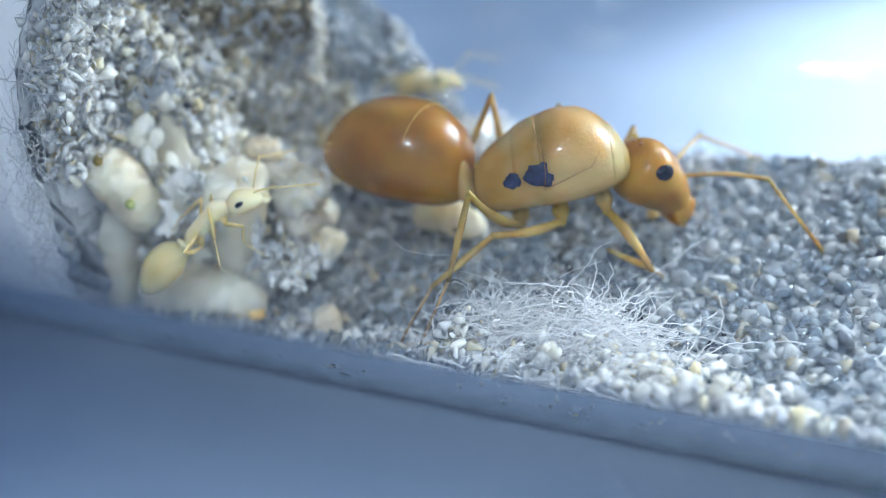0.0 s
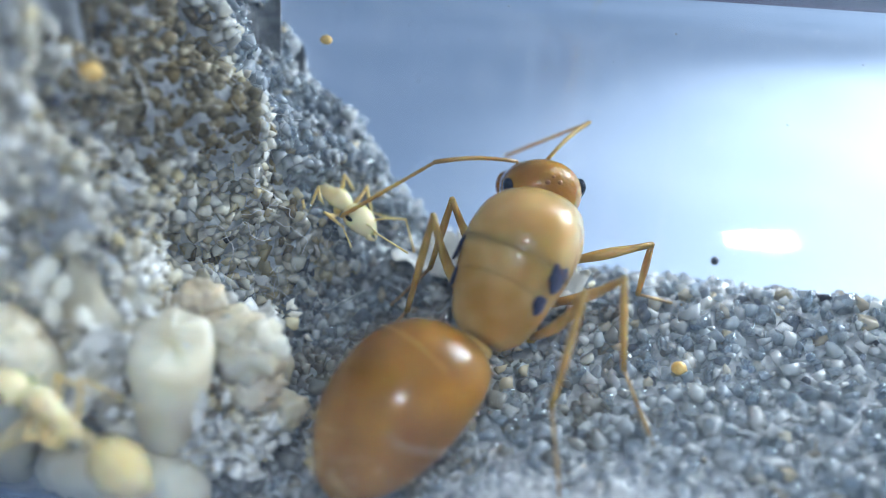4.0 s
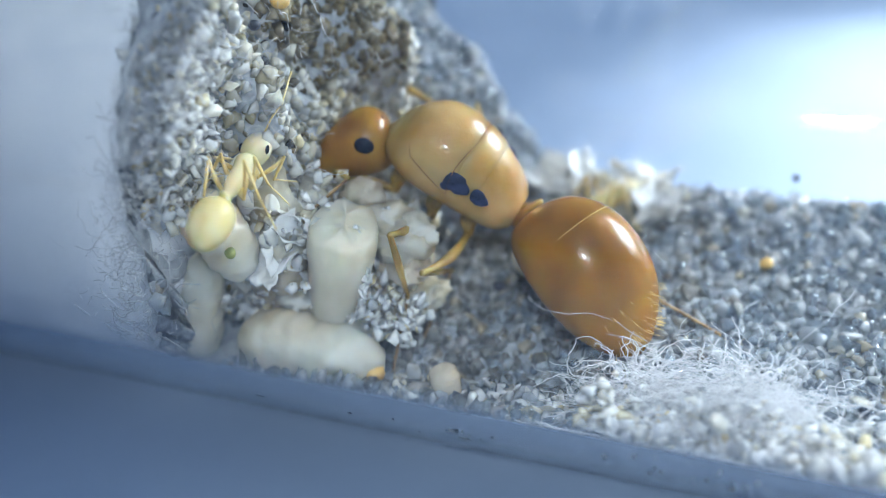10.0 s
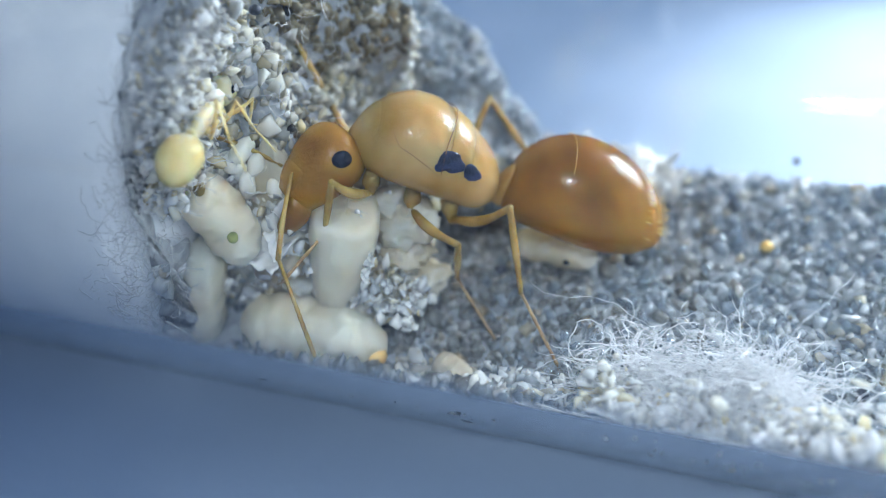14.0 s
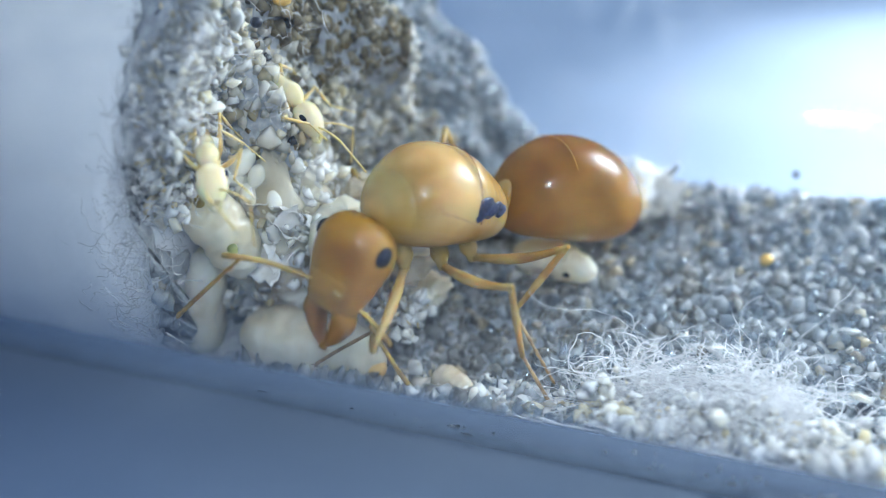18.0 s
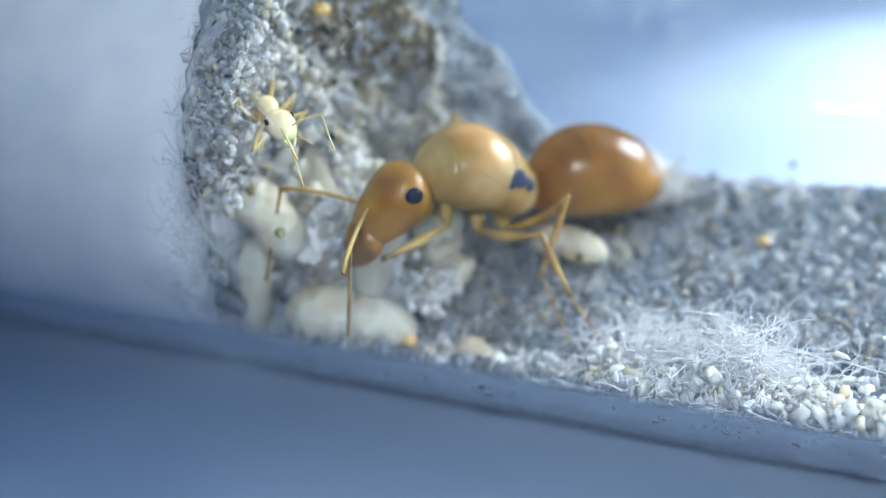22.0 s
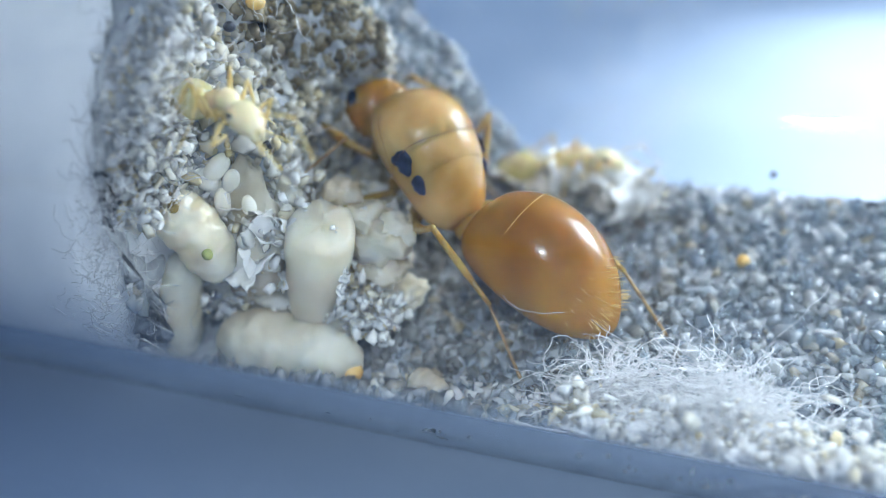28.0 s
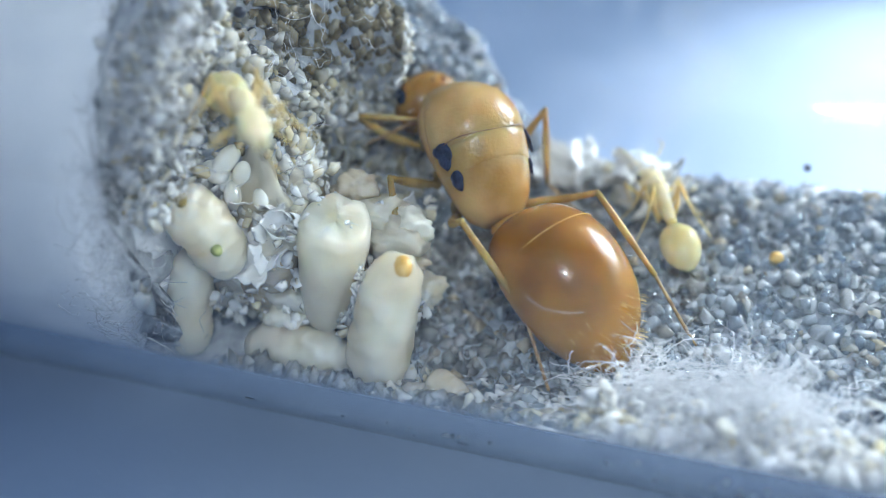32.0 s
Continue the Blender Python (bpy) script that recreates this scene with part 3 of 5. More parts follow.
# ---- brood beside the plug ----
def along(a, b, roll=0):
    """The pose of a thing whose +x runs from a to b (millimetres)."""
    a, b = Vector(a), Vector(b)
    d = (b - a).normalized()
    side = Vector((0, 0, 1)).cross(d)
    side = side.normalized() if side.length > 1e-3 else Vector((0, 1, 0))
    up = d.cross(side)
    m = Matrix((d, side, up)).transposed().to_4x4()
    return Matrix.Translation(a * MM) @ m @ pose(0, 0, 0, roll, 0, 0)


def grub(length, r, blunt=0.85, rough=0.05, seed=0.0, rings=7):
    """A plump pupa along +x, ringed and a little uneven."""
    prof = []
    for i in range(45):
        u = i / 44
        s = max(0.03, (1 - abs(2 * u - 1) ** (2.6 + blunt * 1.2)) ** 0.55)
        s *= 1 - 0.16 * (u - 0.5)
        s *= 1 + 0.015 * math.cos(u * rings * 2 * math.pi)
        w = 1 + rough * noise.noise((u * 4, seed, 0.5))
        prof.append((u * length, rough * r * noise.noise((u * 3, seed, 3)), 0.12 * r * math.sin(math.pi * u), r * s * w, r * s * 0.94 * (2 - w)))
    bm = loft(bmesh.new(), prof, 36)
    for v in bm.verts:
        v.co += v.normal * r * (rough * 2.2 * noise.noise(v.co * 1.7 + Vector((seed, 0, 0))) + 0.08 * noise.noise(v.co * 3.6 + Vector((seed, 4, 0))) - 0.05 * abs(noise.noise(v.co * 6 + Vector((0, seed, 0)))))
    return bm


def pupa(label, a, b, r, seed, mat=None, spots=(), group="brood pile", blunt=0.85, name="pupa", category="pupa"):
    length = (Vector(b) - Vector(a)).length
    ob = thing(name, label, category, group)
    ob.matrix_basis = along(a, b)
    part("body", grub(length, r, blunt, 0.06, seed), mat or BROOD, ob)
    for (u, deg, size, m, lab) in spots:
        c, s = math.cos(radians(deg)), math.sin(radians(deg))
        k = r * (1 - abs(2 * u - 1) ** (2.6 + blunt * 1.2)) ** 0.55 * (1 - 0.16 * (u - 0.5)) - 0.45 * size
        part("spot", ball((size, size, size * 0.8), (u * length, c * k, s * k + 0.1 * r), 2), m, ob, lab)
    return ob


PALE = "plump cream ant pupa lying in the brood pile"
cocoon_front = pupa("fat white cocoon with a yellow tip beside the glass", (-9.9, -5.3, 0.3), (-5.2, -5.3, -0.25), 0.95, 1.0, spots=((0.95, 195, 0.34, TIP, "yellow cocoon tip"),), name="cocoon", category="cocoon", blunt=1.2)
pupa_behind = pupa("cream pupa lying on the sand behind the white cocoon", (-9.3, -4.2, 0.1), (-5.7, -4.35, 0.0), 0.8, 2.0)
pupa("upright pale cream pupa leaning on the glass", (-11.45, -5.2, -0.9), (-10.75, -5.0, 2.9), 0.78, 3.0)
pupa("tilted white pupa with a brown and a green spot", (-10.8, -5.4, 5.0), (-9.2, -5.3, 2.5), 0.82, 4.0, spots=((0.12, 140, 0.24, SPOT, "brown spot"), (0.66, 150, 0.19, GREEN_SPOT, "green spot")))


def torn_cocoon():
    """An upright egg-shaped cocoon, torn open along one side."""
    ob = thing("cocoon", "upright white cocoon with a ragged torn seam", "cocoon", "brood pile")
    ob.matrix_basis = along((-7.25, -4.35, 0.15), (-6.55, -4.1, 4.0))
    bm, rows, n = bmesh.new(), [], 40
    prof = [(0.0, 0.05), (0.03, 0.4), (0.12, 0.66), (0.35, 0.92), (0.6, 1.1), (0.85, 1.19), (0.95, 1.12), (0.99, 0.8), (1.0, 0.05)]
    for u, _, _, w, _ in fine([(u, 0, 0, w, w) for u, w in prof], 4):
        row = []
        for i in range(n):
            a = 2 * math.pi * i / n
            rim = 0.3 * math.cos(a - 1.9) + 0.25 * noise.noise((math.cos(a) * 1.3, math.sin(a) * 1.3, 3)) + 0.1 * noise.noise((math.cos(a) * 7, math.sin(a) * 7, 9))
            k = w * (1 + 0.07 * noise.noise((u * 4, math.cos(a) * 2, math.sin(a) * 2)))
            row.append(bm.verts.new((u * 3.85 * (1 + rim * max(0.0, u - 0.5) * 0.45), k * math.sin(a) * 1.02, k * math.cos(a) * 0.86)))
        rows.append(row)
    for p, q in zip(rows, rows[1:]):
        for i in range(n):
            bm.faces.new((p[i], p[(i + 1) % n], q[(i + 1) % n], q[i]))
    bm.faces.new(rows[0]), bm.faces.new(rows[-1])
    bmesh.ops.recalc_face_normals(bm, faces=bm.faces)
    part("body", bm, BROOD, ob)
    s = Soup()
    side = ob.matrix_basis.to_3x3().inverted() @ Vector((1, -0.25, 0))
    seam = math.atan2(side.y, side.z)
    for k in range(60):
        u = rng.uniform(0.35, 0.99)
        a, w = seam + rng.normal() * (0.1 + 0.5 * max(0, u - 0.7)), math.sqrt(max(0.02, 1 - ((u - 0.58) / 0.44) ** 2))
        chip(s, (3.85 * u, 1.17 * w * math.sin(a), 1.0 * w * math.cos(a)), rng.uniform(0.07, 0.2))
    o = finish("torn_seam", s.mesh("torn_seam"), SHELL, ob, "ragged torn white edge", smooth=False)
    o["kind"] = "stuff"


torn_cocoon()
pupa("tan translucent pupa lying on the sand", (-7.3, -3.4, 0.1), (-4.9, -3.4, 0.55), 0.72, 6.0, LARVA)
pupa(PALE, (-9.6, -3.5, 0.6), (-8.6, -3.3, 2.9), 0.8, 7.0)
pupa(PALE, (-10.6, -3.9, 1.0), (-9.0, -3.6, 2.3), 0.85, 7.8)
pupa(PALE, (-9.6, -3.1, 2.5), (-7.4, -2.7, 2.8), 0.8, 9.0)
pupa("pale tan pupa on the sand behind the cocoons", (-7.0, -1.6, 1.0), (-4.8, -1.6, 1.3), 0.75, 11.0, LARVA)
pupa("yellowish larva wedged between the cocoons", (-8.7, -4.3, 1.2), (-8.2, -4.1, 3.2), 0.6, 15.0, LARVA, name="larva", category="larva")
pupa("yellowish larva wedged between the cocoons", (-9.6, -4.2, 2.6), (-8.4, -4.0, 3.4), 0.55, 16.0, LARVA, name="larva", category="larva")
pupa("pale larva beside the plug", (-12.3, -5.0, 0.2), (-12.2, -5.0, 1.7), 0.5, 12.0, LARVA, name="larva", category="larva")
pupa("cream pupa with a dark eye spot lying on the sand", (-2.75, 0.4, 0.6), (0.1, -0.3, 0.62), 0.62, 13.0, spots=((0.72, 190, 0.13, EYE, "dark eye spot"),), group="")
larva_loose = pupa("small translucent larva on the sand by the glass", (-3.55, -5.1, 0.2), (-3.15, -5.5, -1.1), 0.42, 14.0, LARVA, group="", name="larva", category="larva", blunt=1.4)

pupa("broad translucent beige larva between the cocoons", (-9.14, -3.6, 3.2), (-9.2, -3.8, -0.1), 0.95, 21.0, LARVA, name="larva", category="larva")
pupa("pale larva lying across the brood pile", (-10.3, -3.7, 3.0), (-8.0, -3.6, 3.5), 0.62, 24.0, LARVA, name="larva", category="larva")


def lump(label, at, size, seed, mat):
    """A crumpled, half-clear clump of shed skin and larvae."""
    ob = thing("clump", label, "cast skins", "cast skins")
    ob.matrix_basis = P(*at)
    bm = ball((size * 1.15, size * 0.85, size * 0.8), n=4)
    for v in bm.verts:
        q = v.co / size
        k = 0.5 * noise.noise(q * 1.3 + Vector((seed, 0, 0))) + 0.45 * abs(noise.noise(q * 2.6 + Vector((0, seed, 0)))) + 0.2 * noise.noise(q * 6 + Vector((0, 0, seed)))
        v.co *= 1 + k
    part("clump_body", bm, mat, ob)


for k, (at, size) in enumerate((((-7.2, -2.6, 3.0), 0.85), ((-6.0, -2.6, 3.1), 0.75), ((-5.1, -2.7, 2.9), 0.62), ((-5.3, -3.1, 1.9), 0.7), ((-5.9, -3.3, 0.8), 0.75), ((-8.4, -2.9, 3.8), 0.65), ((-9.4, -3.4, 3.7), 0.62), ((-10.0, -3.8, 1.0), 0.8), ((-8.2, -4.2, 1.0), 0.62), ((-6.6, -2.4, 3.9), 0.5), ((-10.6, -4.0, 4.2), 0.5), ((-7.6, -3.3, 2.6), 0.85), ((-6.9, -3.1, 1.4), 0.8), ((-5.5, -2.9, 2.7), 0.75), ((-9.0, -4.2, 2.2), 0.7), ((-9.9, -3.9, 2.4), 0.75), ((-4.7, -3.0, 0.9), 0.6), ((-8.3, -4.5, 0.4), 0.6))):
    lump("crumpled pale clump of skins and larvae in the brood", at, size, 3.7 * k + 1, (LARVA, BROOD, MEMBRANE)[k % 3])


def torn_membrane():
    """A thin crumpled cone of shed skin standing on the pile, open behind."""
    ob = thing("cast_skin", "thin whitish torn cocoon skin standing on the brood pile", "cast skins", "cast skins")
    ob.matrix_basis = P(-8.95, -4.0, 2.95)
    bm, rows, n = bmesh.new(), [], 22
    for i in range(16):
        v = i / 15
        row = []
        for k in range(n):
            u = k / (n - 1)
            a = math.pi * (1.08 * u - 0.04)
            w = 0.16 + 1.15 * v ** 0.8
            p = Vector((-w * math.cos(a) - 0.1 * (1 - v), -0.75 * w * math.sin(a) + 0.35 * (1 - v), 2.65 * (1 - v) + 0.25 * noise.noise((u * 6, 0, 4)) * v))
            row.append(bm.verts.new(p + 0.22 * (0.3 + v) * noise.noise_vector((u * 4, v * 3, 1.5)) + 0.07 * noise.noise_vector((u * 14, v * 9, 6))))
        rows.append(row)
    for p, q in zip(rows, rows[1:]):
        for k in range(n - 1):
            bm.faces.new((p[k], p[k + 1], q[k + 1], q[k]))
    bmesh.ops.solidify(bm, geom=bm.faces[:], thickness=0.04)
    part("skin", bm, MEMBRANE, ob)


torn_membrane()


def eggs(label, spots):
    for i, (x, y, z, a, b, turn) in enumerate(spots):
        ob = thing("ant_egg", label, "egg", "egg clusters")
        ob.matrix_basis = P(x, y, z, 20 * i, 35 - 13 * i, turn)
        part("egg_body", ball((a * 1.25, b * 1.0, b * 1.0), n=3), EGG, ob)


eggs("small glossy white ant egg on the brood pile", [(-11.2, -4.2, 5.25, 0.5, 0.36, 10), (-10.6, -4.1, 5.1, 0.46, 0.34, 60), (-10.15, -4.1, 4.95, 0.45, 0.36, -30), (-10.5, -4.3, 4.6, 0.42, 0.33, 80), (-11.0, -4.3, 4.0, 0.42, 0.3, 20), (-10.4, -4.3, 3.9, 0.4, 0.32, -50), (-9.7, -4.1, 5.3, 0.42, 0.3, 35), (-9.9, -4.0, 4.75, 0.38, 0.3, 100), (-9.3, -4.1, 4.9, 0.34, 0.26, 0), (-9.55, -4.3, 4.3, 0.36, 0.28, 70), (-9.0, -4.2, 3.9, 0.34, 0.27, 15), (-8.7, -4.3, 4.25, 0.3, 0.24, -40), (-8.2, -4.5, 2.5, 0.34, 0.28, 50), (-8.75, -4.7, 3.2, 0.3, 0.25, 10)])


def husk(name, label, at, size, count, seed):
    """A crumpled heap of cast skins: thin folded flakes and crumbs."""
    ob = thing(name, label, "cast skins", "cast skins")
    ob.matrix_basis = P(*at)
    r = np.random.default_rng(seed)
    for k in range(count):
        bm = bmesh.new()
        bmesh.ops.create_grid(bm, x_segments=10, y_segments=10, size=0.5)
        w, h = r.uniform(1.0, 2.0) * size, r.uniform(0.9, 1.7) * size
        o = Vector(r.normal(size=3) * (0.75, 0.45, 0.32)) * size
        turn = Euler(r.uniform(0, 6.28, 3)).to_matrix()
        cup = r.uniform(0.2, 0.6)
        for v in bm.verts:
            x, y = v.co.x, v.co.y
            wob = 1 + 0.35 * noise.noise((x * 5, y * 5, seed + k * 3.0))
            v.co = turn @ Vector((x * w * wob, y * h * wob, cup * size * (x * x + y * y) + 0.25 * size * noise.noise((x * 3, y * 3, k + seed)))) + o
            v.co.z = max(v.co.z, -0.3)
        bmesh.ops.solidify(bm, geom=bm.faces[:], thickness=0.05)
        part("flake", bm, SHELL, ob)
    s = Soup()
    for _ in range(count * 9):
        chip(s, r.normal(size=3) * (0.9, 0.5, 0.35) * size, r.uniform(0.08, 0.26))
    c = finish("crumbs", s.mesh("crumbs"), CRUMB, ob, smooth=False)
    c["kind"] = "stuff"


husk("cast_skins", "crumpled white cast skins on top of the brood", (-9.0, -1.9, 4.3), 0.95, 9, 1)
husk("cast_skins", "torn whitish cast skins among the cocoons", (-6.9, -2.0, 2.7), 0.85, 8, 2)
husk("cast_skins", "glassy white cast skins heaped between the cocoons", (-8.35, -4.1, 3.6), 0.72, 9, 7)
husk("cast_skins", "pale flakes of cast skin beside the eggs", (-9.6, -3.9, 4.1), 0.6, 6, 8)
husk("cast_skins", "crumpled white cast skins on the sand", (1.0, 4.9, 0.9), 1.0, 8, 3)
husk("cast_skins", "heap of pale cast skins beside the sand heap", (-1.6, 5.2, 1.2), 1.0, 8, 4)
husk("cast_skins", "pale crumbs of cast skins between pupae", (-8.6, -4.6, 2.6), 0.7, 5, 5)
husk("cast_skins", "pale cast skins behind the brood pile", (-6.3, -1.0, 2.0), 0.9, 6, 6)


def brood_crumbs():
    """Flakes of skin and clear grains caught between the pupae."""
    ob = thing("crumbs", "clear grains and white flakes caught in the brood pile", "crumbs", kind="stuff")
    s, flakes = Soup(), Soup()
    for _ in range(800):
        x, y = rng.uniform(-11.0, -4.6), rng.uniform(-4.9, -2.4)
        top = 4.6 * math.exp(-((x + 8.8) / 2.6) ** 2) + 0.4
        chip(s if rng.uniform() < 0.6 else flakes, (x, y + 0.5, max(bed(x, y), 0) + rng.uniform(0, 1) * top * min(1, (y + 5.6) / 1.6)), rng.uniform(0.08, 0.27))
    part_a = finish("clear_grains", s.mesh("clear_grains"), CRUMB, ob, smooth=False)
    part_b = finish("flakes", flakes.mesh("flakes"), SHELL, ob, smooth=False)
    part_a["kind"] = part_b["kind"] = "stuff"


brood_crumbs()


def coarse_grains():
    """Larger clear grains: a few lying on the tan pupa, many along the front glass."""
    for x, y, z, r in ((-6.0, -3.9, 0.98, 0.27), (-5.55, -3.95, 1.0, 0.26), (-5.15, -3.9, 0.98, 0.22), (-5.3, -4.05, 0.72, 0.24), (-4.85, -3.9, 0.85, 0.2), (-5.0, -4.1, 0.5, 0.2), (-6.4, -3.95, 0.85, 0.2), (-5.75, -4.05, 0.75, 0.2)):
        s = Soup()
        chip(s, (0, 0, 0), r)
        ob = finish("quartz_grain", s.mesh("quartz_grain"), CRUMB, smooth=False)
        ob.matrix_basis = P(x, y, z)
        tagged(ob, "clear angular quartz grain lying on a tan pupa", "grain", "coarse quartz grains")
    s = Soup()
    for _ in range(420):
        x, y = rng.uniform(-5.2, 9), rng.uniform(-6.7, -4.3)
        r = rng.uniform(0.14, 0.32)
        yy, zz = inside(y, bed(x, y) + 0.08 + rng.uniform(0, 0.16), 7.98 - r)
        chip(s, (x, yy, zz), r)
    o = finish("coarse_grain_layer", s.mesh("coarse_grain_layer"), CRUMB, sand, "clear and yellowish coarse grains", smooth=False)
    o["kind"] = "stuff"


coarse_grains()


def specks():
    for (x, y, z, r) in ((-7.43, 5.0, 4.56, 0.3), (6.0, 6.4, 1.5, 0.16), (1.2, 5.9, 1.0, 0.13), (-9.7, -2.0, 8.67, 0.2), (-9.5, 1.0, 6.88, 0.22), (-2.9, -0.8, 0.1, 0.22)):
        bm = ball((r, r * 0.8, r * 0.9), n=2)
        ob = part("dark_grain", bm, BLACK)
        ob.matrix_basis = P(x, y, z, 30 * x, 20, 50 * z)
        tagged(ob, "small dark mineral grain in the sand", "grain", "dark grains")
    for (x, y, z, r, wide) in ((-9.3, -1.0, 9.1, 0.24, 1.3), (5.2, 1.9, 0.5, 0.2, 1.1), (-6.0, 6.2, 8.0, 0.16, 1.2)):
        ob = part("tan_grain", ball((r * wide, r, r), n=2), TIP)
        ob.matrix_basis = P(x, y, z)
        tagged(ob, "pale orange grain lying in the sand", "grain", "orange grains")
    s = Soup()
    for _ in range(70):
        a = rng.uniform(0.1, 1.0)
        x = rng.uniform(-6, 14)
        strew(s, (x, TUBE_Y + 7.96 * math.cos(a), TUBE_Z + 7.96 * math.sin(a)), rng.uniform(0.015, 0.05))
    ob = finish("glass_dust", s.mesh("glass_dust"), DUST)
    tagged(ob, "fine pale dust specks on the inside of the glass", "dust", kind="stuff")


specks()

# the pile of brood lies just clear of the glass
OFF_GLASS = Matrix.Translation(mm((-0.2, 0.5, -0.27)))
for heaped in [o for o in scene.objects if not o.parent and o.get("category") in ("pupa", "cocoon", "larva", "egg", "cast skins") and o.matrix_basis.translation.x < -4.5 * MM]:
    heaped.matrix_basis = OFF_GLASS @ heaped.matrix_basis

# the tube, with its plug and sand, lies a little askew
ASKEW = Matrix.Translation(mm((-7, -5, 0))) @ pose(0, 0, 0, 0, 0, -2.5) @ Matrix.Translation(mm((7, 5, 0)))
for laid in (tube, sand, plug, tuft):
    laid.matrix_basis = ASKEW @ laid.matrix_basis


# ---- the ants ----
SIDES = (("left", 1), ("right", -1))
QUEEN = dict(
    thorax=[(2.358, 0, -0.05, 0.34, 0.33), (2.115, 0, 0.12, 0.821, 0.68), (1.71, 0, 0.32, 1.186, 1.03), (0.99, 0, 0.48, 1.505, 1.32), (0.09, 0, 0.48, 1.562, 1.37), (-0.72, 0, 0.34, 1.436, 1.26), (-1.44, 0, 0.12, 1.254, 1.1), (-1.98, 0, -0.05, 1.026, 0.88), (-2.34, 0, -0.15, 0.638, 0.52)],
    head=[(0.018, 0.0, 0.0, 0.252, 0.252), (0.162, 0.0, 0.072, 0.72, 0.684), (0.45, 0.0, 0.117, 1.026, 0.954), (0.9, 0.0, 0.117, 1.161, 1.053), (1.44, 0.0, 0.045, 1.1, 0.97), (1.935, 0.0, -0.09, 0.96, 0.8), (2.34, 0.0, -0.198, 0.82, 0.62), (2.592, 0.0, -0.27, 0.66, 0.46)],
    gaster=[(-0.3, 0, 0, 0.3, 0.3), (-0.5, 0, 0.24, 0.9, 0.86), (-1.0, 0, 0.48, 1.38, 1.32), (-1.9, 0, 0.66, 1.72, 1.6), (-3, 0, 0.64, 1.8, 1.66), (-4, 0, 0.5, 1.63, 1.5), (-4.75, 0, 0.33, 1.27, 1.16), (-5.3, 0, 0.14, 0.8, 0.72), (-5.58, 0, 0.02, 0.4, 0.36), (-5.68, 0, -0.03, 0.12, 0.11)],
    cuts=(-0.35, -1.8, -3.35, -4.5, -5.25), eye=(0.855, 1.03, 0.306, 0.34, 0.31), jaw=1.3, node=(0.55, 0.75),
    coxae=((1.4, 0.62, -0.75), (0.1, 0.7, -0.85), (-1.08, 0.62, -0.85)), reach=((2.3, 1.9, 1.8), (2.7, 2.4, 2.2), (3.4, 3.0, 2.4)), thick=0.13,
    homes=((4.4, 3.2), (0.0, 4.4), (-4.0, 3.8)), scape=2.4, tip=3.2, hairs=120,
    mats=dict(thorax=DOME, head=AMBER, gaster=RUST, leg=LEG, tarsus=TARSUS))
NURSE = dict(
    thorax=[(0.765, 0, 0, 0.09, 0.09), (0.648, 0, 0.054, 0.216, 0.216), (0.405, 0, 0.108, 0.279, 0.288), (0.09, 0, 0.072, 0.225, 0.243), (-0.225, 0, 0.036, 0.207, 0.243), (-0.54, 0, 0, 0.18, 0.216), (-0.765, 0, -0.054, 0.09, 0.108)],
    head=[(0, 0, 0, 0.09, 0.09), (0.09, 0, 0.018, 0.27, 0.234), (0.315, 0, 0.036, 0.387, 0.324), (0.585, 0, 0.018, 0.378, 0.306), (0.81, 0, -0.018, 0.297, 0.234), (0.972, 0, -0.054, 0.18, 0.144)],
    gaster=[(-0.18, 0, 0, 0.072, 0.072), (-0.27, 0, 0.027, 0.27, 0.252), (-0.54, 0, 0.045, 0.486, 0.45), (-0.9, 0, 0.045, 0.54, 0.495), (-1.26, 0, 0.018, 0.46, 0.42), (-1.53, 0, -0.01, 0.28, 0.26), (-1.68, 0, -0.03, 0.08, 0.08)],
    cuts=(-0.198, -0.675, -1.08, -1.44, -1.665), eye=(0.378, 0.342, 0.126, 0.099, 0.126), jaw=0.27, node=(0.162, 0.234),
    coxae=((0.45, 0.144, -0.108), (0.045, 0.144, -0.144), (-0.36, 0.144, -0.144)), reach=((0.81, 0.72, 0.675), (0.855, 0.765, 0.72), (1.035, 0.945, 0.81)), thick=0.05,
    homes=((1.35, 0.9), (0, 1.26), (-1.17, 1.08)), scape=0.855, tip=0.99, hairs=0,
    mats=dict(thorax=WORKER, head=WORKER, gaster=WORKER_GASTER, leg=WORKER_LEG, tarsus=WORKER_LEG))


def sized(spec, k):
    """The same ant, k times as large."""
    def grow(v):
        return type(v)(grow(w) for w in v) if isinstance(v, (tuple, list)) else v * k
    return {n: v if n in ("mats", "hairs") else grow(v) for n, v in spec.items()}


NURSE = sized(NURSE, 1.14)


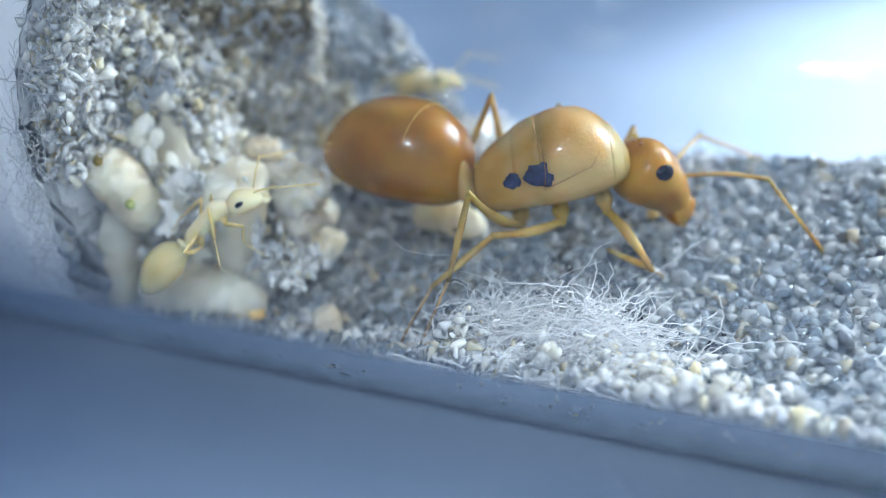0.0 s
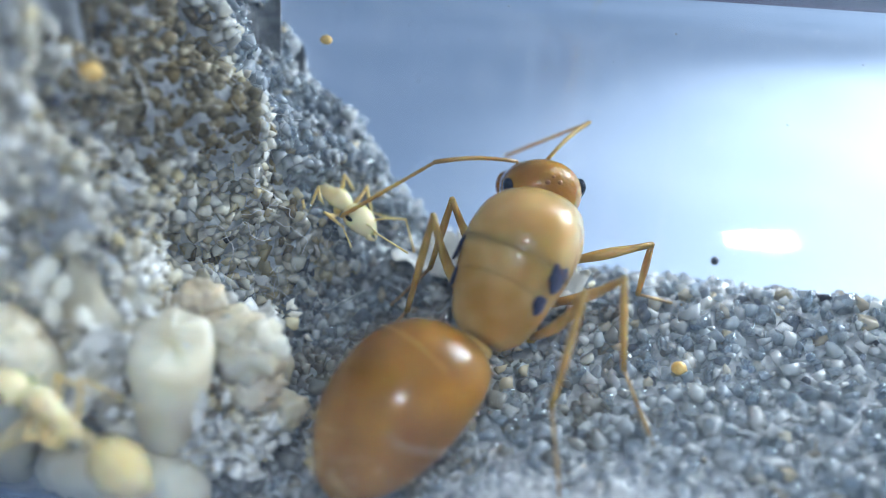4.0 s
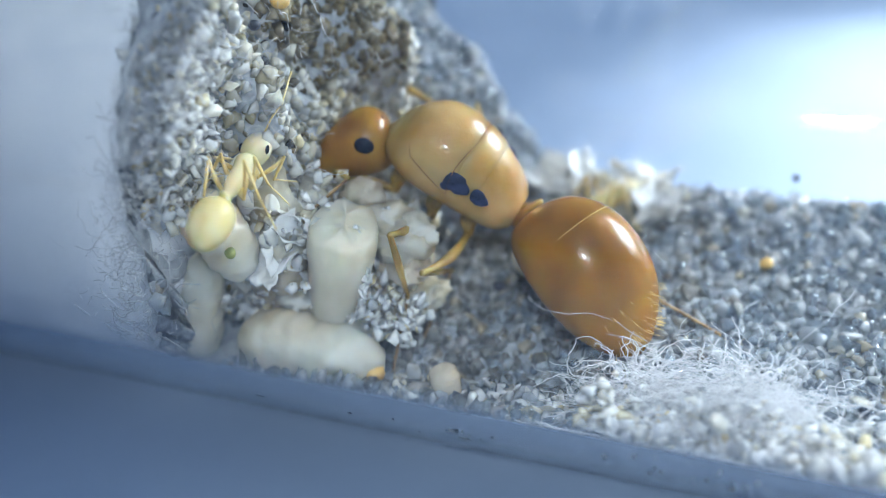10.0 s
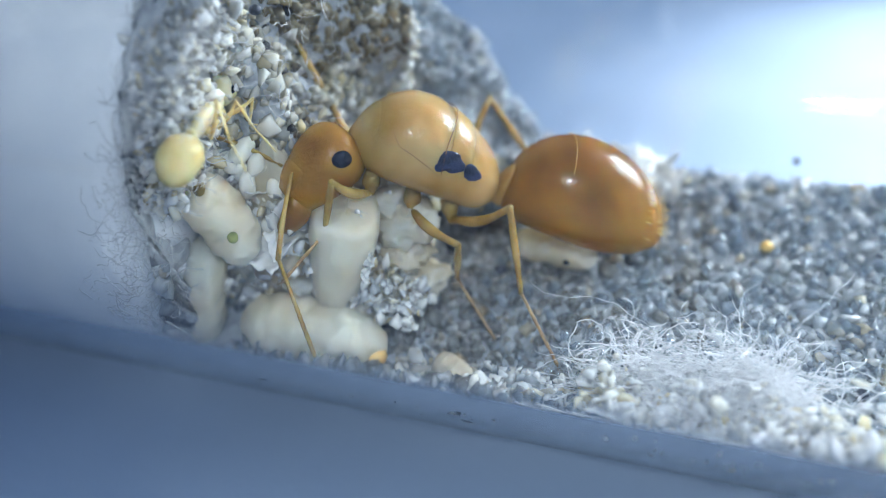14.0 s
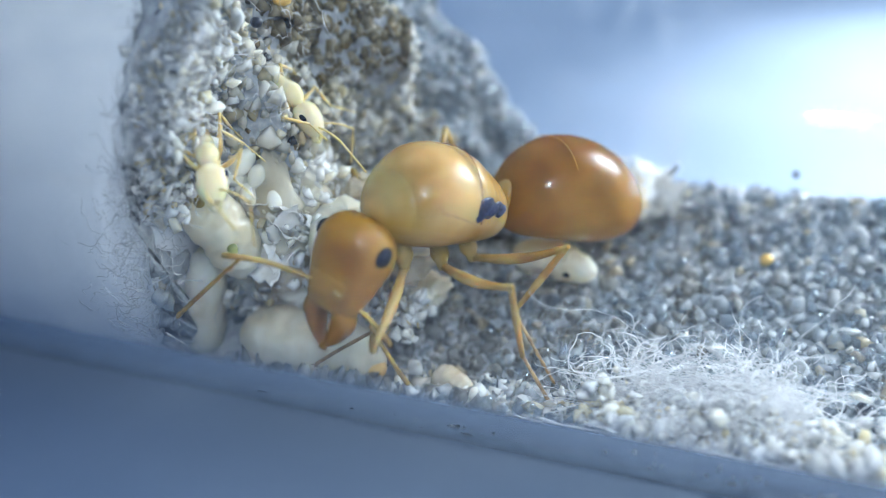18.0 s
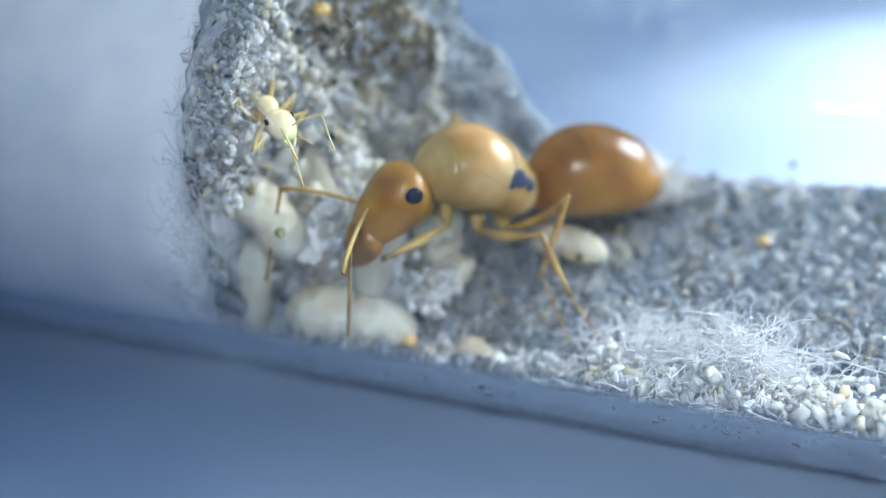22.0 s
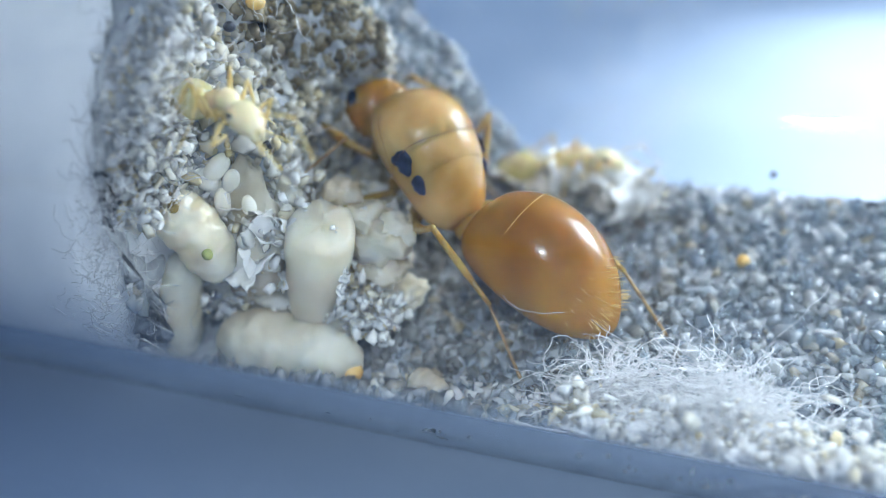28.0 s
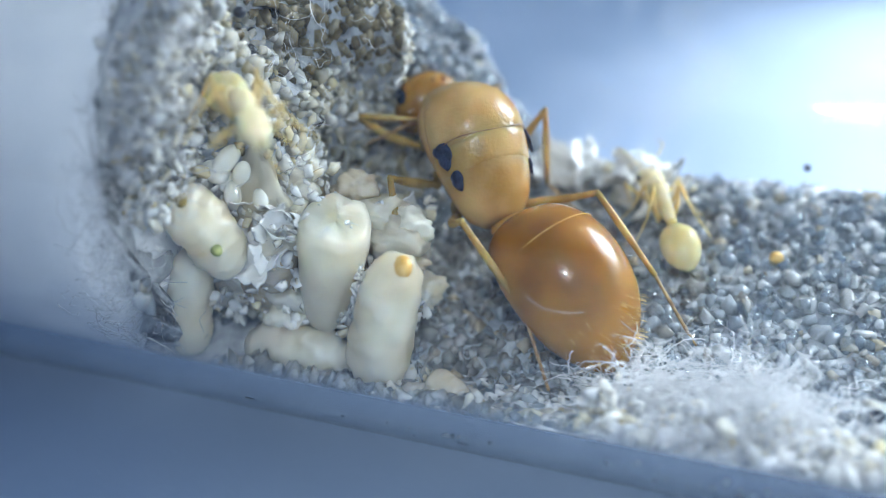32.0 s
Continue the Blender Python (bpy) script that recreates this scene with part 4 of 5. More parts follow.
def make_ant(name, label, spec, group):
    """An ant round its thorax: +x ahead, z up. Returns the thing and its moving parts."""
    ob = thing(name, label, "ant", group)
    m, moving = spec["mats"], {}
    big = spec["hairs"] > 0
    th = part("thorax", skin(spec["thorax"], 28 if big else 16, 5), m["thorax"], ob)
    if big:
        part("scutum", shell(spec["thorax"], -0.25, 1.9, 8, 172, 0.045, 30, 0.7), DOME, th)
        part("scutellum", shell(spec["thorax"], -1.15, -0.2, 18, 162, 0.04, 26, 0.7), DOME, th)
        part("pronotum", shell(spec["thorax"], 1.72, 2.25, -30, 210, 0.03, 30, 0.3), DOME, th)
        for s in (1, -1):
            for (x, z, w, h) in ((-0.25, 0.86, 0.52, 0.34), (-1.1, 0.66, 0.32, 0.24)):
                bm = ball((w, 0.07, h), (0, 0, 0), 3)
                for v in bm.verts:
                    v.co *= 1 + 0.3 * noise.noise(v.co * 4 + Vector((x, s, 0))) + 0.16 * noise.noise(v.co * 11 + Vector((x, s, 3)))
                scar = part("wing_scar", bm, SCAR, th, "dark blue-black wing scar")
                scar.matrix_basis = P(x, s * (1.43 if x > -0.5 else 1.25), z, s * 20, 8, -s * (-2 if x > -0.5 else -10))
            s2 = Soup()
            pts = [(-0.23 + 0.1 * math.sin(q * 3), s * 1.57 * math.cos(q), 0.45 + 1.38 * math.sin(q)) for q in np.linspace(0.0, 1.57, 22)]
            fibre(s2, pts, 0.014, 5)
            for x0, x1, a0, a1 in ((1.7, 1.2, 0.9, 0.3), (1.2, -0.25, 0.3, -0.05)):
                line = []
                for q in np.linspace(0, 1, 14):
                    x, a = x0 + (x1 - x0) * q, a0 + (a1 - a0) * q
                    r = min(fine(spec["thorax"], 8), key=lambda g: abs(g[0] - x))
                    line.append((x, s * (r[3] + 0.025) * math.cos(a), r[2] + (r[4] + 0.025) * math.sin(a)))
                fibre(s2, line, 0.01, 5)
            finish("seam", s2.mesh("seam"), SEAM, th, "dark seam")
    w, h = spec["node"]
    pe = part("petiole", skin([(0.0, 0, -h * 0.6, w * 0.5, h * 0.3), (-w * 0.35, 0, -h * 0.15, w * 0.85, h * 0.75), (-w * 0.7, 0, 0, w * 0.8, h), (-w * 1.0, 0, -h * 0.2, w * 0.7, h * 0.6), (-w * 1.3, 0, -h * 0.5, w * 0.4, h * 0.3)], 16), m["thorax"], ob)
    moving["petiole"] = pe
    hd = part("head", skin(spec["head"], 28 if big else 16, 5), m["head"], ob)
    moving["head"] = hd
    ex, ey, ez, er, el = spec["eye"]
    for n, s in SIDES:
        e = part("eye", ball((el, er * 0.55, er), n=3), EYE, hd, "black oval compound eye")
        e.matrix_basis = P(ex, s * ey, ez, -s * 18, 0, -s * 6)
        j = spec["jaw"]
        x0 = spec["head"][-1][0]
        jaw = part("mandible", skin([(0, 0, 0, j * 0.22, j * 0.3), (j * 0.35, s * j * 0.1, -j * 0.05, j * 0.24, j * 0.34), (j * 0.75, -s * j * 0.08, -j * 0.16, j * 0.14, j * 0.24), (j * 1.0, -s * j * 0.36, -j * 0.22, j * 0.04, j * 0.06)], 12), m["head"], hd, "brown toothed jaw" if big else "")
        jaw.matrix_basis = P(x0 - j * 0.3, s * j * (0.3 if big else 0.42), -0.12 * j - 0.08, 0, 20 if big else 6, 0)
    if big:
        for (x, y) in ((0.42, 0.0), (0.28, 0.2), (0.28, -0.2)):
            o = part("ocellus", ball((0.09, 0.09, 0.07), n=2), SEAM, hd)
            o.matrix_basis = P(x * 0.9, y * 0.9, 0.95 if x > 0.4 else 0.84)
        part("clypeus", shell(spec["head"], 1.85, 2.5, 40, 140, 0.04, 12, 0.3), m["head"], hd)
    ga = part("gaster", skin(spec["gaster"], 32 if big else 20, 6), m["gaster"], ob)
    moving["gaster"] = ga
    cuts = spec["cuts"]
    if big:
        for c in cuts[1:2]:
            r = min(fine(spec["gaster"], 10), key=lambda q: abs(q[0] - c))
            e = Soup()
            fibre(e, [(r[0], (r[3] + 0.012) * math.cos(q), r[2] + (r[4] + 0.012) * math.sin(q)) for q in np.linspace(0.7, 2.44, 40)], 0.012, 5)
            finish("segment_edge", e.mesh("segment_edge"), GOLD_EDGE, ga, "thin golden segment edge")
        s3 = Soup()
        for _ in range(spec["hairs"]):
            edge = cuts[rng.choice((3, 4, 4))] + 0.07 * rng.normal() if rng.uniform() < 0.55 else rng.uniform(-5.5, -4.7)
            r = min(fine(spec["gaster"], 6), key=lambda q: abs(q[0] - edge))
            a = rng.uniform(0.3, 2.84) if rng.uniform() < 0.85 else rng.uniform(-0.4, 3.5)
            p0 = np.array((edge, r[3] * math.cos(a), r[2] + r[4] * math.sin(a)))
            d = np.array((-0.9, math.cos(a) * 0.75, math.sin(a) * 0.75)) * rng.uniform(0.1, 0.22)
            fibre(s3, [p0, p0 + d * 0.5 + (0.01, 0, 0), p0 + d], 0.007)
        hs = finish("gaster_hairs", s3.mesh("gaster_hairs"), HAIR, ga, "short golden hairs")
        hs["kind"] = "stuff"
    t = spec["thick"]
    for n, s in SIDES:
        moving["scape", s] = part("antenna_base", rod(spec["scape"], t * 0.45, t * 0.62, 8, bend=0.05 * spec["scape"]), m["leg"], ob)
        bm = bmesh.new()
        k = 11
        rings = []
        for i in range(k):
            x0, x1 = spec["tip"] * i / k, spec["tip"] * (i + 1) / k
            q = t * (0.42 + 0.12 * i / k)
            rings += [(x0, 0, 0, q * 0.75, q * 0.75), (x0 + (x1 - x0) * 0.35, 0, 0, q, q), (x1 - 0.01 * spec["tip"], 0, 0, q * 1.05, q * 1.05)]
        rings.append((spec["tip"] * 1.02, 0, 0, t * 0.2, t * 0.2))
        moving["tip", s] = part("antenna_tip", loft(bm, rings, 8), m["leg"], ob)
        for i in range(3):
            f, ti, ta = spec["reach"][i]
            moving["coxa", i, s] = part("coxa", rod(4.2 * t, t * 1.9, t * 1.2, 10, t * 0.5), m["leg"], ob)
            moving["femur", i, s] = part("femur", rod(f, t * 0.9, t * 0.75, 10, t * 0.42, 0.06 * f), m["leg"], ob)
            moving["tibia", i, s] = part("tibia", rod(ti, t * 0.68, t * 0.6, 10, t * 0.22), m["leg"], ob)
            bm = bmesh.new()
            rings = []
            for q in range(5):
                x0, x1 = ta * (0, 0.42, 0.6, 0.74, 0.86)[q], ta * (0.42, 0.6, 0.74, 0.86, 1.0)[q]
                rings += [(x0, 0, 0, t * 0.4, t * 0.4), ((x0 + x1) / 2, 0, 0, t * 0.36, t * 0.36), (x1 - 0.01, 0, 0, t * 0.46, t * 0.46)]
            loft(bm, rings, 8)
            for c in (1, -1):
                q = bmesh.ops.create_cone(bm, segments=6, radius1=t * 0.14, radius2=0.005, depth=t * 1.3, cap_ends=True, matrix=Matrix.Translation((ta + t * 0.4, c * t * 0.28, -t * 0.1)) @ Euler((0, radians(100), c * 0.5)).to_matrix().to_4x4())
            moving["tarsus", i, s] = part("tarsus", bm, m["tarsus"], ob, "dark slender foot" if big else "")
    return ob, moving


# ---- how they move ----
def ground(x, y):
    """Height of the sand, or of the heap, under a place."""
    f = foot_x(y)
    if x > f:
        return bed(x, y)
    u = min(1.0, (f - x) / max(0.3, f - top_x(y)))
    z0 = bed(f, y)
    return z0 + (9.0 - z0) * u ** 1.7


def sample(rows, t):
    """Rows of (t, numbers...) at a time, along a smooth curve that does not overshoot."""
    if t <= rows[0][0]:
        return np.array(rows[0][1:], float)
    if t >= rows[-1][0]:
        return np.array(rows[-1][1:], float)
    k = next(i for i in range(1, len(rows)) if t <= rows[i][0])
    near = [np.array(rows[min(max(i, 0), len(rows) - 1)], float) for i in range(k - 2, k + 2)]
    rise = [(b[1:] - a[1:]) / max(b[0] - a[0], 1e-6) for a, b in zip(near, near[1:])]
    slopes = [np.where(p * q > 0, 2 * p * q / np.where(p + q == 0, 1, p + q), 0) for p, q in zip(rise, rise[1:])]
    a, b = near[1], near[2]
    h = b[0] - a[0]
    u = (t - a[0]) / h
    return (1 + 2 * u) * (1 - u) ** 2 * a[1:] + u * (1 - u) ** 2 * h * slopes[0] + u * u * (3 - 2 * u) * b[1:] + u * u * (u - 1) * h * slopes[1]


def aim(at, to, up=(0, 0, 1)):
    """A pose in millimetres at a point, +x to another."""
    d = (Vector(to) - Vector(at)).normalized()
    side = Vector(up).cross(d)
    side = side.normalized() if side.length > 1e-4 else Vector((0, 1, 0))
    m = Matrix((d, side, d.cross(side))).transposed().to_4x4()
    m.translation = Vector(at)
    return m


def scaled(m):
    m = m.copy()
    m.translation *= MM
    return m


def limb(c, foot, lens, out, lift=1.0):
    """Knee and ankle of a leg from hip c to the foot; it bends upwards and outwards."""
    f, ti, ta = lens
    c, foot = Vector(c), Vector(foot)
    flat = Vector((c.x - foot.x, c.y - foot.y, 0))
    flat = flat.normalized() if flat.length > 1e-3 else Vector(out) * -1
    ankle = foot + (flat * (1.0 - 0.38 * lift) + Vector((0, 0, 0.1 + 0.68 * lift))).normalized() * ta
    d = ankle - c
    far = (f + ti) * 0.985
    if d.length > far:
        # stretch the foot towards the hip
        d = foot - c
        ankle = foot - d.normalized() * ta
        d = ankle - c
        if d.length > far:
            ankle = c + d.normalized() * far
            foot = ankle + (foot - ankle).normalized() * ta
            d = ankle - c
    n = d.normalized() if d.length > 1e-6 else Vector(out)
    near = abs(f - ti) + 0.3 * min(f, ti)
    if d.length < near:
        # the foot lies too close under the hip: hold the ankle further out
        toe = (foot - ankle).normalized()
        ankle = c + n * near
        foot = ankle + toe * ta
        d = ankle - c
    a = (f * f - ti * ti + d.length_squared) / (2 * d.length)
    h = math.sqrt(max(0.0, f * f - a * a))
    pole = Vector((0, 0, lift)) + Vector(out) * (1.2 - 0.65 * lift)
    pole = (pole - n * pole.dot(n)).normalized()
    return c + n * a + pole * h, ankle, foot


def move_ant(ob, moving, spec, body, head, gaster, feet, wave, step, first=0.0, last=32.0):
    """Key an ant: body rows (t, x, y, z, pitch, yaw, roll); head and gaster rows (t, pitch, yaw, roll) in the world; feet: known
    footholds by (leg, side); the other legs step on by themselves."""
    times = list(np.arange(first, last + 1e-6, step))
    rows = {k: [] for k in moving}
    rows["body"] = []
    planted = {}
    front, back = spec["thorax"][0][0], spec["thorax"][-1][0]

    def root(t):
        x, y, z, ry, rz, *lean = sample(body, t)
        m = pose(0, 0, 0, *(lean or [0]), ry, rz)
        m.translation = Vector((x, y, z))
        return m

    for t in times:
        m = root(t)
        inv = m.inverted()
        rows["body"].append((t, scaled(m)))
        for key, data, joint in (("head", head, (front - 0.13 * front, 0, -0.085 * front)), ("gaster", gaster, (back, 0, -0.1))):
            ry, rz, *lean = sample(data, t)
            w = pose(0, 0, 0, *(lean or [0]), ry, rz)
            w.translation = m @ Vector(joint)
            local = inv @ w
            rows[key].append((t, scaled(local)))
            if key == "head":
                head_world = w
        g = rows["gaster"][-1][1].to_3x3()
        mid = (g.to_quaternion().slerp(Matrix.Identity(3).to_quaternion(), 0.5)).to_matrix().to_4x4()
        mid.translation = Vector((back, 0, 0)) * MM
        rows["petiole"].append((t, mid))
        for n, s in SIDES:
            # feelers
            hx = spec["head"][-1][0]
            base = head_world @ Vector((hx * 0.84, s * spec["head"][-2][3] * 0.55, spec["head"][-3][4] * 0.7))
            a, b, c, d = wave(t, s)
            v = head_world.to_3x3() @ Vector((math.cos(a) * math.cos(b), s * math.sin(b) * math.cos(a), math.sin(a)))
            elbow = base + v * spec["scape"]
            v2 = head_world.to_3x3() @ Vector((math.cos(c) * math.cos(d), s * math.sin(d) * math.cos(c), math.sin(c)))
            end = elbow + v2 * spec["tip"]
            for p in (elbow, end):
                p.z = max(p.z, ground(p.x, p.y) + 0.2) if p.x > -8 else p.z
                p.x = max(p.x, -11.2)
                p.y, p.z = inside(p.y, p.z, 7.6)
            rows["scape", s].append((t, scaled(inv @ aim(base, elbow))))
            rows["tip", s].append((t, scaled(inv @ aim(elbow, end))))
            for i in range(3):
                cx, cy, cz = spec["coxae"][i]
                hip0 = m @ Vector((cx, s * cy, cz + 0.3 * spec["thick"]))
                fwd = (0.7, 0.15, -0.4)[i]
                out = (m.to_3x3() @ Vector((fwd, s, 0))).normalized()
                hip = hip0 + (out * 0.35 + Vector((0, 0, -0.8))).normalized() * spec["thick"] * 4.2
                known = feet.get((i, s), ())
                foot = None
                for p, q in zip(known, known[1:]):
                    if p[0] <= t <= q[0] and q[0] - p[0] <= 3.05:
                        u = (t - p[0]) / (q[0] - p[0])
                        u = min(1, max(0, (u - 0.5) * 3 + 0.5))
                        foot = Vector(p[1:]) * (1 - u) + Vector(q[1:]) * u
                        if (Vector(p[1:]) - Vector(q[1:])).length > 0.5:
                            foot.z += 1.2 * spec["thick"] * 4 * u * (1 - u)
                        planted[i, s] = foot.copy()
                if foot is None:
                    hxx, hyy = spec["homes"][i]
                    flat = pose(0, 0, 0, 0, 0, math.degrees(math.atan2(m[1][0], m[0][0])))
                    home = m.translation + flat.to_3x3() @ Vector((hxx, s * hyy, 0))
                    home.y = min(6.2, max(-6.2, home.y))
                    home.z = ground(home.x, home.y) + 0.15
                    if spec["hairs"] == 0:
                        home.z = min(m.translation.z - 0.35, max(m.translation.z - 0.85, home.z))
                    home.y, home.z = inside(home.y, home.z, 7.8)
                    old = planted.get((i, s))
                    if old is None or (old - home).length > spec["homes"][1][1] * 0.36:
                        planted[i, s] = home
                    foot = planted[i, s]
                knee, ankle, end = limb(hip, foot, spec["reach"][i], out, 0.4 if i == 0 else 1.0)
                size = (hip - hip0).length
                cm = inv @ aim(hip0, hip)
                rows["coxa", i, s].append((t, scaled(cm)))
                rows["femur", i, s].append((t, scaled(inv @ aim(hip, knee, out))))
                rows["tibia", i, s].append((t, scaled(inv @ aim(knee, ankle, out))))
                rows["tarsus", i, s].append((t, scaled(inv @ aim(ankle, end, out))))
    walk(ob, rows.pop("body"))
    for key, part_ob in moving.items():
        walk(part_ob, rows[key])


queen, queen_parts = make_ant("queen_ant", "large amber wingless queen ant with dark wing scars", QUEEN, "")
nurse, nurse_parts = make_ant("worker_ant", "small pale yellow worker ant tending the brood", NURSE, "worker ants")
scout, scout_parts = make_ant("worker_ant", "small pale yellow worker ant walking on the sand heap", NURSE, "worker ants")


LEFT_FEELER = [(0, 0.5, 0.7, -0.4, 0.3), (3, 0.3, 0.9, -0.2, 0.6), (4, 0.0, 1.4, -0.4, 1.8), (4.8, 0.0, 1.3, -0.4, 1.6), (6.5, 0.2, 0.8, -0.6, 0.4), (9, -0.5, 0.7, -1.0, 0.3), (13, -0.6, 0.6, -1.3, 0.2), (17, -0.1, 0.7, -0.8, 0.3), (19, -0.3, 0.6, -0.8, 0.2), (22, -0.2, 0.7, -0.9, 0.3), (24, -0.3, 0.6, -0.7, 0.3), (28, 0.3, 0.9, -0.5, 0.6), (32, 0.5, 0.8, 0.2, 0.5)]
RIGHT_FEELER = [(0, 0.5, 0.7, -0.4, 0.3), (4, 0.3, 0.9, -0.5, -0.2), (9, 0.8, 0.6, -0.4, 0.1), (13, 0.9, 0.7, 0.2, 0.8), (17, 0.5, 0.7, -0.3, 0.3), (22, 0.6, 0.7, -0.8, 0.2), (24, 1.1, 0.8, 0.8, 1.4), (28, 0.4, 0.9, 0.0, 0.6), (32, 0.5, 0.9, 0.4, 0.9)]


def queen_wave(t, s):
    a, b, c, d = sample(LEFT_FEELER if s > 0 else RIGHT_FEELER, t)
    k = 0.12 * math.sin(t * 3.7 + 2 * s)
    return a + k, b, c + 1.6 * k, d + 0.15 * math.sin(t * 2.9 - s)


def worker_wave(t, s):
    a = 0.35 + 0.3 * math.sin(t * 2.3 + 2 * s)
    return a, 0.75 + 0.25 * math.sin(t * 1.7 + s), a - 0.7 + 0.3 * math.sin(t * 3.1 - s), 0.1 + 0.25 * math.sin(t * 1.3 + s)


def motions():
    body = [
        (0, 2.57, -0.69, 3.13, -6.07, 18.14, 7.87),
        (1, 3.01, -0.15, 3.13, -13.67, 36.16, 3.61),
        (2, 2.58, 1.21, 2.99, -18.12, 46.76, 0.77),
        (3, 1.36, 2.17, 2.82, -20.72, 59.46, 3.34),
        (4, 0.66, 1.88, 3.26, -29.98, 70.77, 4.98),
        (6.5, -2.71, 1.68, 3.39, -38.3, 134.83, 3.02),
        (7, -3.65, 1.41, 2.95, -34.37, 147.52, -1.7),
        (8, -4.02, 1.5, 3.08, -29.92, 162.13, -5.8),
        (9, -4.13, -0.14, 3.54, -28.68, 171.03, -8.92),
        (10, -4.35, -0.42, 4, -26.78, 176.49, -11.56),
        (11, -4.65, -0.36, 4.05, -30.41, 184.38, -8.59),
        (12, -4.58, -0.95, 4.24, -30.8, 189.92, -6.18),
        (13, -5.12, -1.07, 4.65, -28.45, 191.48, -1.57),
        (14, -5.07, -1.45, 4.23, -24.43, 202.72, -3.63),
        (17, -5.06, -3.46, 4.46, -17.51, 218.04, -9.47),
        (18, -4.13, -3.44, 4.14, -16.95, 238.78, -12.92),
        (19, -3.22, -3.75, 3.45, -7.75, 264.12, -4.63),
        (20, -4.6, -3.3, 4.25, -23.21, 226.92, -8.04),
        (21, -3.92, -2.97, 3.96, -20.75, 247.77, -13.91),
        (22, -4.07, -1.93, 3.82, -25.07, 235.26, -7.8),
        (23, -4.57, -1.29, 4.14, -29.54, 201.55, -2.81),
        (24, -4.57, -1.33, 4.39, -31.25, 190.98, -2.39),
        (25, -4.49, -1.22, 4.71, -34.07, 166.93, -2.2),
        (28, -4.72, 0.14, 4.04, -32.94, 141.49, 3.57),
        (29, -3.94, 0.43, 3.96, -31.54, 119.26, 2.25),
        (30, -3.72, 1.19, 3.74, -30.02, 107.6, 3.37),
        (31, -3.97, 0.94, 3.82, -31.18, 123.19, 6.32),
        (32, -4.06, 0.79, 3.7, -34.06, 132.6, 4.87),
    ]
    head = [
        (0, 34.24, 40.35, -6.52),
        (1, 26.23, 54.52, -7.93),
        (2, 6.72, 60.33, -9.9),
        (3, 0.47, 66.94, -5.98),
        (4, -1.73, 117.11, 7.76),
        (6.5, 10.17, 159.96, 1.29),
        (7, 11.08, 171.41, -0.04),
        (8, -3.29, 177.96, 0.2),
        (9, 7.68, 187.42, -0.24),
        (10, 9.2, 195.28, 3.35),
        (11, 5.87, 204.77, 4.28),
        (12, 4.56, 206.54, 7.2),
        (13, 9.85, 206.55, 11.33),
        (14, 20.1, 226.94, 7.86),
        (17, 21.88, 231.52, 14.5),
        (18, 35.96, 243.41, -4.87),
        (19, 32.0, 254.51, 3),
        (20, 28.24, 241.13, 14.68),
        (21, 32.09, 243.42, -3.97),
        (22, 18.03, 228.4, 7.8),
        (23, 17.89, 189.53, 12.2),
        (24, 15.94, 171.7, 15.82),
        (25, 19.32, 160.63, 19.47),
        (28, 19.58, 136.78, 20.36),
        (29, 22.8, 129.08, 14.73),
        (30, 29.21, 122.14, 13.56),
        (31, 26.71, 132.9, 12.29),
        (32, 25.51, 140.16, 11.7),
    ]
    gaster = [
        (0, 4.58, -9.42, 1.07),
        (1, -3.67, 6.06, 0.85),
        (2, 11.69, 50.02, -1.39),
        (3, 9.63, 57.24, -1.82),
        (4, -22.55, 55.78, -1.18),
        (6.5, -30.82, 111.81, -0.14),
        (7, -24.46, 121.59, 0.29),
        (8, -22.25, 131.77, 2),
        (9, -33.79, 141.9, 3.05),
        (10, -33.83, 152.38, 2.34),
        (11, -28.28, 161.77, 0.5),
        (12, -27.56, 163.34, -0.21),
        (13, -22.45, 184.34, -0.78),
        (14, -21.54, 197.07, 0),
        (17, -16.76, 214.68, -0.65),
        (18, -17.96, 224.44, 2.18),
        (19, -12.74, 237.93, 4.02),
        (20, -11.69, 232.63, 3.15),
        (21, -15.41, 228.27, 1.79),
        (22, -10.52, 221.33, 1.81),
        (23, 10.86, 154.08, 4.36),
        (24, -7.91, 163.83, 3.1),
        (25, -17.22, 167.34, 3.35),
        (28, -22.56, 160.74, 0.41),
        (29, -31.2, 147.88, -0.84),
        (30, -30.27, 146.06, -0.94),
        (31, -30.32, 147.94, 0.04),
        (32, -27.98, 144.65, -0.34),
    ]
